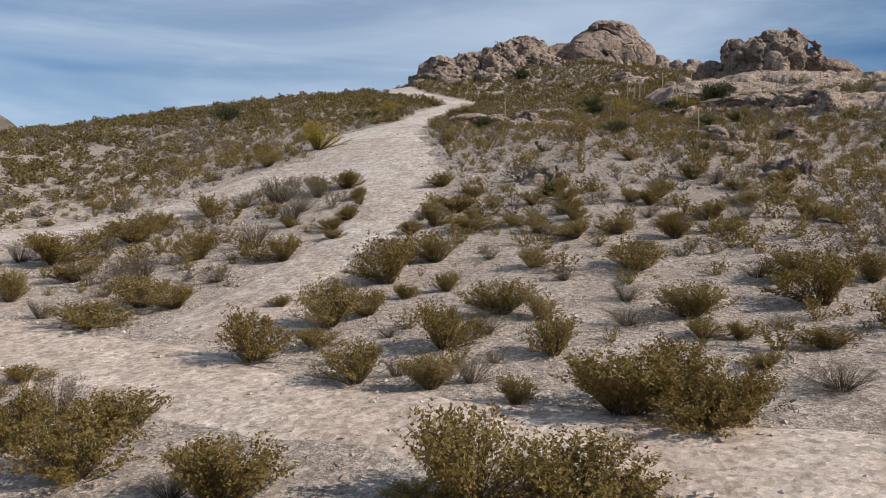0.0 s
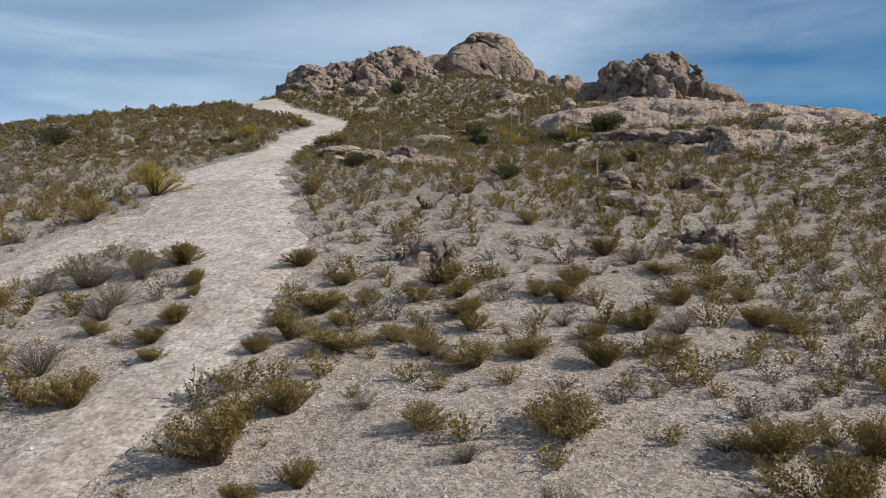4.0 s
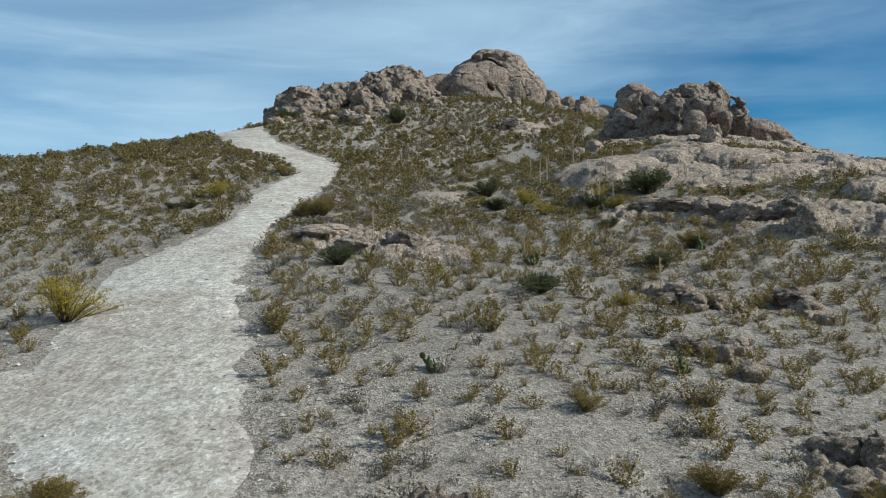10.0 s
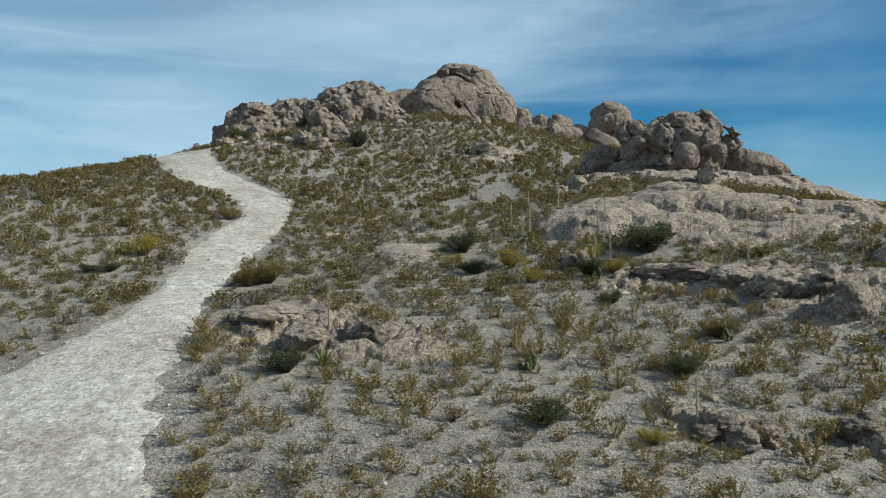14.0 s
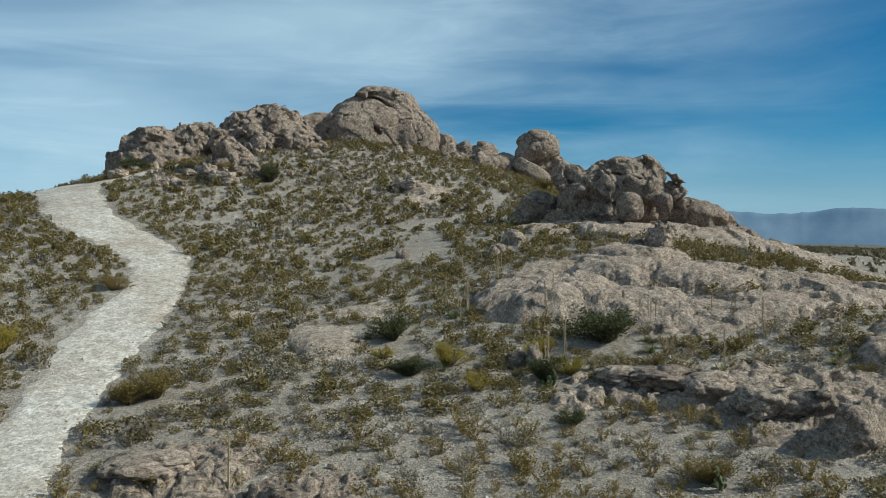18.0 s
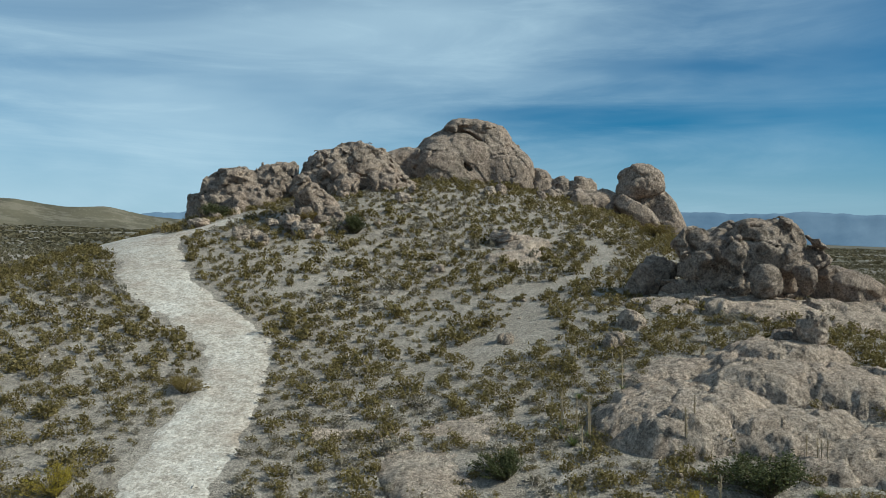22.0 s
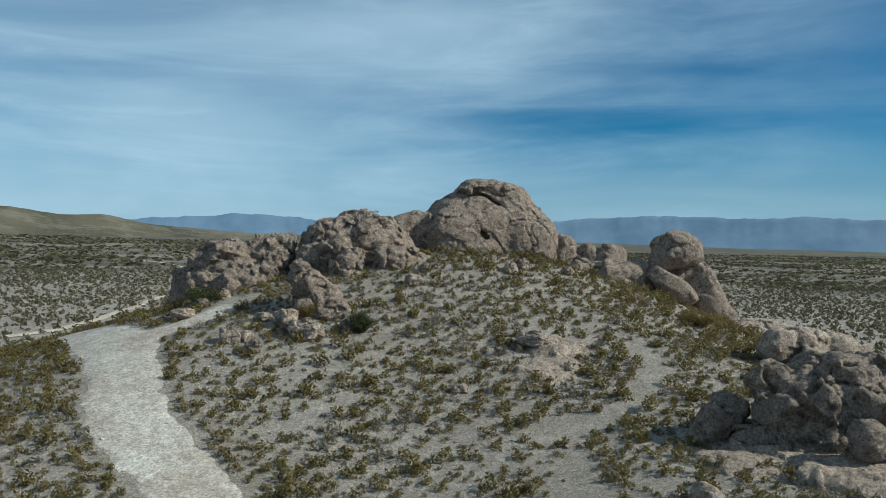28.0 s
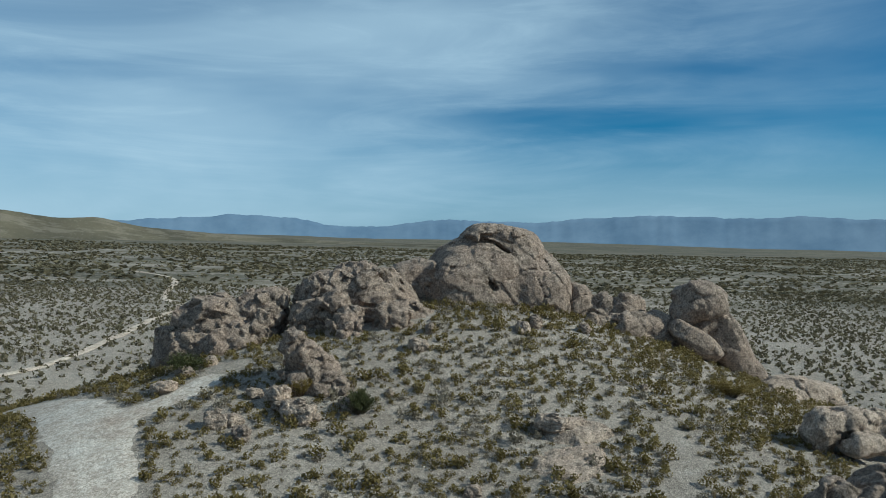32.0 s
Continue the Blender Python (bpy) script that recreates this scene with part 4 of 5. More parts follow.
def shrub_arrays(seed, stems, leaves, leaf, height=1.0, spread=0.75, bare=0.3, droop=0.15, slim=0.5, thick=0.011, joints=4, tuft=0.085):
    """Stems that fan out from the root, with leaves along their upper parts: arrays of the stems and of the leaves, for a bush about 1 m high."""
    rng = np.random.default_rng(seed)
    tubes, centres = [], []
    side = rng.uniform(0, 6.28)
    for k in range(stems):
        ang = rng.uniform(0, 2 * np.pi)
        out = spread * np.sqrt(rng.uniform(0.02, 1)) * (1 + 0.35 * np.cos(ang - side))
        h = height * rng.uniform(0.68, 1.04) * math.sqrt(max(0.10, 1 - (out / (spread * 1.3)) ** 2))
        t = np.linspace(0, 1, joints)[:, None]
        bend = rng.normal(0, 0.06, (joints, 3)) * t
        tip = np.array([np.cos(ang) * out, np.sin(ang) * out, h])
        path = tip * np.hstack([t ** 0.9, t ** 0.9, t ** (0.75 + droop)]) + bend + np.array([np.cos(ang), np.sin(ang), 0]) * 0.05
        path[0, 2] = -0.06
        tubes.append(tube(path, thick * (1.15 - t[:, 0] * 0.95)))
        n = int(leaves * rng.uniform(0.5, 1.5))
        u = bare + (1 - bare) * rng.uniform(0, 1, n) ** 0.7
        c = np.stack([np.interp(u, t[:, 0], path[:, i]) for i in range(3)], 1)
        # side twigs
        tw = rng.normal(0, 1, (max(3, n // 5), 3))
        tw[:, 2] = np.abs(tw[:, 2]) * 0.6
        c += tw[rng.integers(0, len(tw), n)] * tuft * height * rng.uniform(0.2, 1, (n, 1))
        centres.append(c)
    return joined(tubes), leaf_triangles(np.vstack(centres), leaf, rng, slim=slim)


def shrub(name, label, category, seed, leaf_mat, twig_mat, **how):
    """A bush as a thing: branches and foliage."""
    stems, leaves = shrub_arrays(seed, **how)
    top = tagged(new(name), label, category)
    part("branchwork", mesh_from("branchwork", *stems, twig_mat), top)
    part("foliage", mesh_from("foliage", *leaves, leaf_mat), top)
    return top


def scatter(templates, xyz, size, turn, pick, tall=None):
    """All copies of the templates joined into one pair of arrays."""
    vs, fs, n = [], [], 0
    for k, (v, f) in enumerate(templates):
        idx = np.where(pick == k)[0]
        if not len(idx):
            continue
        c, s = np.cos(turn[idx]), np.sin(turn[idx])
        P = np.empty((len(idx), len(v), 3), np.float32)
        P[:, :, 0] = v[None, :, 0] * c[:, None] - v[None, :, 1] * s[:, None]
        P[:, :, 1] = v[None, :, 0] * s[:, None] + v[None, :, 1] * c[:, None]
        P[:, :, 2] = v[None, :, 2] * (1 if tall is None else tall[idx][:, None])
        P = P * size[idx][:, None, None] + xyz[idx][:, None, :]
        F = f[None, :, :] + (np.arange(len(idx)) * len(v))[:, None, None] + n
        vs.append(P.reshape(-1, 3))
        fs.append(F.reshape(-1, 3))
        n += len(idx) * len(v)
    return np.vstack(vs), np.vstack(fs)


def spread_points(rng, lo, hi, gap, density):
    """Places about gap apart in a box, kept with the odds that density(x, y) gives."""
    nx, ny = int((hi[0] - lo[0]) / gap), int((hi[1] - lo[1]) / gap)
    X, Y = np.meshgrid(lo[0] + gap * np.arange(nx), lo[1] + gap * np.arange(ny), indexing="ij")
    x = X.ravel() + rng.uniform(-0.55, 0.55, nx * ny) * gap
    y = Y.ravel() + rng.uniform(-0.55, 0.55, nx * ny) * gap
    keep = rng.uniform(0, 1, nx * ny) < density(x, y)
    return x[keep], y[keep]


BODIES = WEST_BLOCK + MIDDLE_BLOCK + FIN + DOME + RIDGE_HEAD + RIDGE_BACK + RIDGE_SLAB + PERCHED + PILLAR + LOW_SLAB + CLUSTER + CASTLE + CASTLE_TAIL + WING
ROCK_SPOTS = np.array([(l[0], l[1], max(l[3], l[4])) for l in BODIES] + [(l[0], l[1], 0.85 * max(l[2], l[3])) for group in SHEETS for l in group[0]])


def on_rock(x, y, share=0.85):
    return (np.hypot(x[:, None] - ROCK_SPOTS[:, 0], y[:, None] - ROCK_SPOTS[:, 1]) < ROCK_SPOTS[:, 2] * share).any(1)


def bare_top(x, y):
    """How far bare bedrock stands above the soil at a place."""
    best = 0.0
    for group in SHEETS:
        for px_, py_, a, b, yaw, h in group[0]:
            c, s = math.cos(radians(yaw)), math.sin(radians(yaw))
            d = math.hypot(((x - px_) * c + (y - py_) * s) / a, ((y - py_) * c - (x - px_) * s) / b)
            if d < 0.95:
                best = max(best, h * (1 - 0.55 * d ** 5) - 0.2)
    return best


# bushes that stand out: x, y, width, height, kind (0 creosote, 1 grey and dry, 2 dark green, 3 yellow-green)
FOOT = [(-6.4, 12.6, 0.94, 0.94, 0), (-5.0, 11.3, 1.3, 0.99, 0), (-6.6, 14.3, 1.06, 0.77, 1), (-5.1, 13.2, 1.25, 0.8, 2), (-2.8, 10.4, 1.34, 0.91, 0), (-3.5, 10.7, 0.73, 0.44, 1), (-8.3, 16.6, 0.9, 0.39, 0), (-9.0, 21.1, 1.57, 0.78, 0), (-10.7, 22.2, 0.75, 0.6, 1), (-8.3, 23.0, 1.55, 0.93, 0), (-7.2, 22.6, 0.99, 0.69, 0), (-9.8, 24.3, 0.74, 0.49, 1), (-12.5, 24.1, 0.82, 0.98, 0), (-11.6, 26.3, 1.24, 0.71, 0), (-13.3, 28.6, 1.74, 1.16, 0), (-14.7, 29.0, 0.98, 0.78, 1), (-11.6, 31.4, 1.7, 1.06, 0), (-11.2, 32.9, 1.33, 0.89, 0), (-8.2, 28.1, 1.33, 0.95, 0)]
FOOT_WEST = [(-9.3, 25.9, 1.4, 1.05, 1), (-6.8, 25.1, 1.02, 0.51, 1), (-5.1, 26.8, 1.08, 0.9, 0), (-6.5, 29.0, 1.57, 0.98, 1), (-9.7, 34.6, 0.94, 0.94, 0), (-7.1, 35.7, 1.69, 1.21, 1), (-5.4, 35.8, 1.21, 0.97, 1), (-4.3, 36.9, 1.0, 0.75, 0), (-3.5, 34.5, 0.47, 0.93, 0), (-3.6, 31.5, 0.64, 0.43, 0), (-4.0, 30.2, 0.82, 0.51, 0), (-5.8, 32.5, 1.32, 0.88, 1), (-8.5, 35.5, 1.2, 0.72, 1), (-4.0, 17.4, 1.17, 1.12, 0), (-2.8, 18.2, 0.86, 0.49, 0), (-2.7, 19.7, 1.2, 1.2, 0), (-1.8, 20.4, 0.89, 0.69, 0), (-4.2, 21.8, 0.52, 0.37, 0), (-1.6, 15.5, 0.99, 0.84, 0)]
FOOT_MIDDLE = [(-0.2, 14.8, 0.9, 0.7, 0), (-1.2, 18.6, 0.57, 0.31, 1), (0.0, 17.4, 1.17, 1.0, 0), (-0.9, 15.8, 0.53, 0.43, 1), (0.5, 15.0, 0.71, 0.61, 1), (1.0, 16.3, 0.5, 0.33, 1), (0.9, 18.1, 0.86, 0.61, 1), (2.2, 16.5, 0.83, 0.89, 0), (1.4, 19.6, 1.46, 0.86, 0), (1.2, 13.7, 0.56, 0.56, 0), (2.2, 19.1, 0.64, 0.64, 0), (2.8, 12.9, 1.75, 1.14, 0), (3.9, 13.8, 1.12, 1.02, 0), (3.7, 12.2, 1.23, 0.82, 0), (4.5, 12.5, 1.09, 0.84, 0), (6.5, 13.6, 1.19, 0.51, 1), (5.8, 15.0, 0.61, 0.35, 0), (7.4, 16.0, 0.92, 0.49, 0), (6.0, 16.9, 0.57, 0.4, 0)]
FOOT_EAST = [(5.5, 18.6, 1.26, 0.88, 2), (5.3, 17.1, 0.69, 0.46, 0), (4.0, 18.2, 1.11, 0.49, 1), (4.4, 20.2, 0.82, 0.55, 1), (7.1, 17.5, 0.59, 0.36, 1), (8.7, 19.1, 1.42, 1.16, 0), (9.0, 21.2, 1.29, 0.86, 0), (10.7, 20.9, 0.85, 0.85, 0), (8.2, 21.8, 1.03, 0.44, 1), (0.3, 9.8, 1.45, 1.25, 0), (1.5, 9.7, 1.44, 0.98, 0), (2.1, 9.6, 0.65, 0.45, 0), (-0.3, 9.8, 0.72, 0.4, 0), (-1.5, 23.4, 1.42, 1.27, 0), (-0.2, 25.2, 1.19, 0.85, 0), (-1.0, 21.7, 0.59, 0.44, 0), (0.1, 22.0, 0.59, 0.59, 0), (3.2, 22.2, 0.75, 0.45, 1), (2.5, 23.6, 0.8, 0.64, 0), (5.3, 22.9, 1.39, 0.93, 0), (1.4, 25.0, 0.67, 0.51, 1)]
LOWER = [(4.4, 32.3, 1.05, 0.75, 0), (-0.0, 35.1, 0.99, 0.66, 0), (1.2, 33.1, 0.76, 0.46, 0), (0.5, 30.9, 1.51, 0.69, 0), (-0.3, 29.2, 1.0, 0.88, 0), (1.0, 29.9, 0.66, 0.39, 0), (1.9, 31.2, 0.7, 0.56, 0), (3.3, 31.1, 0.85, 0.57, 0), (4.6, 31.2, 0.86, 0.57, 0), (4.6, 29.8, 1.07, 0.6, 0), (-1.1, 28.6, 0.72, 0.48, 0), (-0.8, 30.3, 0.66, 0.4, 1), (1.0, 28.2, 1.56, 0.6, 0), (2.4, 28.4, 0.98, 0.49, 0), (3.1, 27.5, 0.71, 0.71, 0), (4.5, 28.7, 0.76, 0.57, 0), (3.4, 27.2, 0.69, 0.46, 1), (4.2, 26.5, 1.12, 0.67, 0), (5.6, 26.7, 1.03, 0.57, 0)]
LOWER_EAST = [(7.5, 27.5, 0.73, 0.49, 0), (7.2, 25.9, 0.99, 0.77, 0), (7.0, 28.6, 0.64, 0.45, 1), (6.9, 30.9, 0.72, 0.57, 0), (7.5, 30.4, 0.85, 0.63, 0), (8.2, 31.6, 0.9, 0.75, 0), (6.0, 31.4, 0.73, 0.37, 1), (9.0, 28.0, 1.14, 0.7, 2), (10.9, 29.8, 0.84, 0.56, 0), (9.9, 27.6, 1.0, 0.75, 1), (11.5, 32.5, 1.27, 0.48, 0), (12.8, 29.9, 0.71, 0.43, 0), (12.3, 28.0, 1.04, 0.65, 0), (13.0, 27.5, 1.02, 0.64, 0), (9.1, 26.5, 0.93, 0.47, 0), (13.9, 33.8, 1.02, 0.68, 0), (12.5, 31.0, 0.9, 0.6, 0), (11.0, 33.8, 1.0, 0.67, 1), (10.4, 34.9, 1.04, 0.7, 0)]
LOWER_WEST = [(8.6, 38.7, 0.79, 0.59, 0), (-4.1, 36.7, 0.86, 0.86, 0), (-5.5, 36.4, 0.84, 0.84, 0), (-3.4, 34.5, 0.47, 0.63, 0), (-3.3, 33.4, 0.38, 0.45, 0), (-3.5, 31.4, 0.62, 0.62, 0), (-6.8, 35.7, 1.46, 0.73, 1), (-5.7, 33.6, 1.19, 0.9, 1), (-5.8, 31.3, 0.67, 0.47, 0), (-3.8, 28.9, 0.72, 0.42, 0), (-7.4, 49.4, 2.28, 1.65, 3), (-9.5, 45.3, 1.34, 1.12, 0), (-18.3, 70.8, 2.31, 1.54, 2), (-11.0, 50.8, 1.04, 0.78, 0)]
SLOPE = [(x, y, 0.8 * wide, 0.75 * high, sort) for x, y, wide, high, sort in [(2.6, 53.9, 1.66, 1.14, 2), (10.1, 48.6, 1.71, 1.08, 2), (16.2, 51.7, 1.65, 1.24, 2), (19.3, 55.0, 1.86, 1.16, 0), (12.9, 47.2, 1.21, 0.69, 3), (12.2, 66.2, 2.1, 1.05, 2), (14.4, 63.8, 1.43, 1.09, 3), (11.6, 68.4, 1.25, 0.78, 3), (1.9, 66.1, 2.31, 1.58, 0), (1.0, 65.6, 1.42, 1.28, 0), (18.8, 63.9, 1.75, 1.02, 3), (17.0, 60.0, 1.32, 0.79, 2), (-0.9, 81.5, 1.7, 1.2, 0), (-3.1, 93.0, 1.85, 0.92, 0), (-6.9, 51.6, 2.37, 1.46, 3), (-7.0, 69.2, 1.2, 0.6, 2), (-5.9, 69.2, 1.35, 0.66, 2), (10.7, 111.8, 1.81, 2.11, 2)]]
UPPER = [(21.8, 66.4, 2.9, 1.55, 2), (12.6, 70.6, 1.75, 1.25, 2), (17.5, 63.9, 1.28, 1.06, 2), (-4.7, 72.2, 1.66, 1.19, 3), (14.1, 66.8, 1.59, 1.14, 3), (18.4, 66.2, 1.38, 0.92, 3), (1.4, 79.0, 1.16, 1.75, 0), (-2.2, 123.4, 2.47, 1.73, 2), (10.4, 111.7, 1.52, 1.95, 2), (6.7, 114.8, 1.57, 1.35, 0), (39.9, 113.3, 2.9, 1.45, 0)]
SINGLE = FOOT + FOOT_WEST + FOOT_MIDDLE + FOOT_EAST + LOWER + LOWER_EAST + LOWER_WEST + SLOPE + UPPER
SINGLE_AT = np.array([(s[0], s[1], s[2]) for s in SINGLE])

rng = np.random.default_rng(7)


def hill_density(x, y):
    d = 0.86 + 0.5 * fbm(flat(x, y, 6), 3, 60)
    edge = road_gap(x, y)
    d = d + 0.5 * ((edge > 0.3) & (edge < 1.6))
    d = np.where((y < 24) & (y > 7) & (x < 8) & (x > -14), 0.12 * (y > 15), np.where((y < 37) & (x > -7) & (x < 11), np.where(x < -3, 0.35, 0.7) * d, d + 0.25 * (x > 10) * (y < 50)))
    d = d + 0.3 * ((y > 44) & (y < 68) & (x > 8))
    d = np.where(edge < 0.3, 0, d)
    d = np.where(road_gap(x, y, PATHS) < 0.1, 0, d)
    d = np.where((np.hypot(x[:, None] - SINGLE_AT[:, 0], y[:, None] - SINGLE_AT[:, 1]) < 0.3 + 0.45 * SINGLE_AT[:, 2]).any(1), 0, d)
    d = np.where(on_rock(x, y, 0.75), 0, d)
    return d + 0.8 * np.exp(-((x - 28) / 9) ** 2 - ((y - 81.0) / 1.9) ** 2) * (road_gap(x, y, PATHS) > 0)


# bushes over the hill: those that stand out are things of their own, the rest is one mass of scrub
bx, by = spread_points(rng, (-45, -15), (62, 62), 0.80, hill_density)
bx2, by2 = spread_points(rng, (-50, 62), (66, 152), 0.72, hill_density)
bx, by = np.concatenate([bx, bx2]), np.concatenate([by, by2])
bz = ground_z(bx, by)
bsize = np.clip(np.exp(np.where(by < 34, -0.62, np.where(by < 44, -0.76, np.where(by < 66, -0.64, -0.74))) + 0.40 * rng.normal(size=len(bx))), 0.2, 1.05)
kinds = rng.uniform(0, 1, len(bx)) + 0.3 * fbm(flat(bx, by, 9), 2, 71)
xyz = np.stack([bx, by, bz - 0.02], 1)
turns, picks, talls = rng.uniform(0, 6.28, len(bx)), rng.integers(0, 5, len(bx)), rng.uniform(0.8, 1.2, len(bx)) * np.where(by < 66, 0.8, 1.0)


def template(seed, **how):
    st, lv = shrub_arrays(seed, **how)
    return joined([st, lv])


def clump(seed, knots, leaves, leaf, high=0.8, wide=0.62, slim=0.7):
    """A compact bush seen from afar: several leafy heads side by side on a common root."""
    r = np.random.default_rng(seed)
    c = []
    for k in range(knots):
        a, o = 2.4 * k + r.uniform(-0.5, 0.5), wide * math.sqrt((k + 0.3) / knots) * r.uniform(0.7, 1.1)
        head = r.uniform(0.22, 0.36)
        d = r.normal(size=(leaves, 3))
        d /= np.linalg.norm(d, axis=1)[:, None]
        d *= head * r.uniform(0.55, 1.1, (leaves, 1))
        d[:, 2] *= 0.85
        top = high * r.uniform(0.75, 1.0) * math.sqrt(max(0.2, 1 - (o / (wide * 1.35)) ** 2)) - head * 0.7
        c.append(d + np.array([math.cos(a) * o, math.sin(a) * o, max(0.15, top)]) * np.array([1, 1, 1]) - np.array([0, 0, 1]) * r.uniform(0, 1, (leaves, 1)) ** 2 * max(0.1, top))
    return leaf_triangles(np.vstack(c), leaf, r, up=0.7, slim=slim)


full = [template(200 + s, stems=15, leaves=24, leaf=0.080, spread=0.70, bare=0.05, thick=0.008, joints=2, tuft=0.11, slim=0.32) for s in range(5)]
full_dry = [template(210 + s, stems=18, leaves=15, leaf=0.078, spread=0.74, bare=0.04, thick=0.008, joints=2, slim=0.36, tuft=0.10) for s in range(5)]
middle = [clump(220 + s, 6, 26, 0.115, high=0.85, wide=0.56, slim=0.5) for s in range(5)]
small = [clump(240 + s, 5, 18, 0.15, high=0.85, wide=0.54, slim=0.55) for s in range(5)]


def mass(name, label, sel, material, templates):
    me = mesh_from(name, *scatter(templates, xyz[sel], bsize[sel], turns[sel], picks[sel], talls[sel]), material)
    return tagged(new(name, me), label, "scrub", kind="stuff")


outer = (by < 6) | (bx < -0.56 * by - 2) | (bx > np.maximum(0.80 * by + 3, 1.05 * by - 25))
tier = np.where(outer, 3, np.where((by < 62) & (bx > -16) & (bx < 24), 0, np.where((by < 84) & (bx > -22) & (bx < 36), 1, 2)))
dry = kinds >= np.where(tier == 0, 0.72, 0.86)
mass("creosote_scrub", "olive-brown creosote bushes dotted over the lower hillside", np.where((tier == 0) & ~dry)[0], OLIVE, full)
mass("dry_scrub", "low grey-brown dry bushes scattered between the creosote", np.where((tier == 0) & dry)[0], GREY, full_dry)
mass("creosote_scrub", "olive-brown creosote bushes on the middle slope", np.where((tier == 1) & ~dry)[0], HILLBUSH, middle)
mass("dry_scrub", "grey-brown dry bushes on the middle slope", np.where((tier == 1) & dry)[0], GREY, middle)
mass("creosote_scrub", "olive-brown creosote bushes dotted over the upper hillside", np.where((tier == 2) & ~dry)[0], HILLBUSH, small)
mass("dry_scrub", "grey-brown dry bushes on the upper hillside", np.where((tier == 2) & dry)[0], GREY, small)

far_bush = [clump(400 + s, 3, 5, 0.34, high=0.8, wide=0.55) for s in range(5)]
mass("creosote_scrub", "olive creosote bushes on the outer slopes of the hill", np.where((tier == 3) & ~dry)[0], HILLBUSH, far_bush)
mass("dry_scrub", "grey dry bushes on the outer slopes of the hill", np.where((tier == 3) & dry)[0], GREY, far_bush)

# small dry tufts and seedlings between the bushes
tx, ty = spread_points(rng, (-26, 10), (46, 130), 0.62, lambda x, y: hill_density(x, y) * 0.45 + np.where((y < 24) & (road_gap(x, y) > 0.5), 0.3, 0))
tuft_templates = [clump(260 + s, 2, 12, 0.17, high=0.7, wide=0.4, slim=0.25) for s in range(4)]
tsize = rng.uniform(0.14, 0.36, len(tx))
me = mesh_from("dry_tufts", *scatter(tuft_templates, np.stack([tx, ty, ground_z(tx, ty)], 1), tsize, rng.uniform(0, 6.28, len(tx)), rng.integers(0, 4, len(tx))), GREY)
tagged(new("dry_tufts", me), "small grey dry tufts on the stony ground", "dry grass", kind="stuff")

creosote = [shrub("creosote_bush", "olive-green creosote bush on pale gravel", "bush", 300 + s, OLIVE, TWIG, stems=84, leaves=72, leaf=0.036, spread=0.80, bare=0.16, tuft=0.085, slim=0.42, thick=0.006) for s in range(4)]
greybush = [shrub("dry_bush", "grey-brown half-dry desert bush on stony ground", "bush", 330 + s, GREY, TWIG, stems=90, leaves=46, leaf=0.028, spread=0.80, bare=0.10, slim=0.22, tuft=0.08, thick=0.006) for s in range(2)]
darkbush = [shrub("evergreen_bush", "dense dark green rounded desert bush", "bush", 340 + s, GREEN, TWIG, stems=70, leaves=80, leaf=0.036, spread=0.78, bare=0.12, tuft=0.11) for s in range(2)]
yellowbush = [shrub("yellow_bush", "yellow-green flowering desert bush", "bush", 350, YELLOW, TWIG, stems=70, leaves=70, leaf=0.032, spread=0.75, bare=0.12, slim=0.34)]
KINDS = (creosote, greybush, darkbush, yellowbush)
used = set()
GROUPS = {'creosote_bush': 'creosote bushes on the slope', 'dry_bush': 'dry bushes on the slope', 'evergreen_bush': 'dark green bushes', 'yellow_bush': 'yellow-green bushes', 'flowering_agave': 'agave flower stalks', 'agave': 'agave rosettes', 'prickly_pear': 'prickly pear clumps'}


def plant(kind, x, y, size, tall=1.0, turn=None, label="", sink=0.02):
    z = float(ground_z(x, y)[0]) - sink + bare_top(x, y)
    m = pose(x, y, z, 0, 0, math.degrees(turn) if turn is not None else random.uniform(0, 360)) @ Matrix.Diagonal((size, size, size * tall, 1))
    if kind.name not in used:
        used.add(kind.name)
        ob = kind
    else:
        ob = copy_thing(kind, pose(0, 0, 0))
    ob.matrix_basis = m
    return tagged(ob, label, group=GROUPS.get(kind.name.split('.')[0], ''))


for k, (x, y, wide, high, sort) in enumerate(SINGLE):
    if y > 37 and road_gap(x, y)[0] < 0.1:
        continue
    family = KINDS[sort if y > 40 or sort != 2 else 0]
    note = ""
    if sort == 2 and wide > 3:
        note = "very broad dark green bush against the bedrock hump"
    elif sort == 0 and wide > 1.4:
        note = "large spreading olive-green creosote bush on pale gravel"
    elif sort == 0 and wide < 0.7:
        note = "small olive creosote bush on pale gravel"
    plant(family[k % len(family)], x, y, wide / 1.2, min(1.4, 1.2 * high / wide), 2.4 * k, note)

# tawny grass round the bedrock
hx, hy = spread_points(rng, (20, 58), (52, 122), 0.8, lambda x, y: np.clip(1.4 * fbm(flat(x, y, 4.5), 3, 230) - 0.1 + 0.35 * on_rock(x, y, 1.25), 0, 0.8) * (y < 70) + 0.5 * (fbm(flat(x, y, 6), 2, 240) > 0.35) * (y > 78) * (x > 25))
grass = [template(470 + s, stems=3, leaves=16, leaf=0.30, spread=0.45, height=0.5, bare=0.0, joints=2, slim=0.09, thick=0.008) for s in range(4)]
me = mesh_from("dry_grass", *scatter(grass, np.stack([hx, hy, ground_z(hx, hy) + 0.03], 1), rng.uniform(0.5, 1.0, len(hx)), rng.uniform(0, 6.28, len(hx)), rng.integers(0, 4, len(hx))), STRAW)
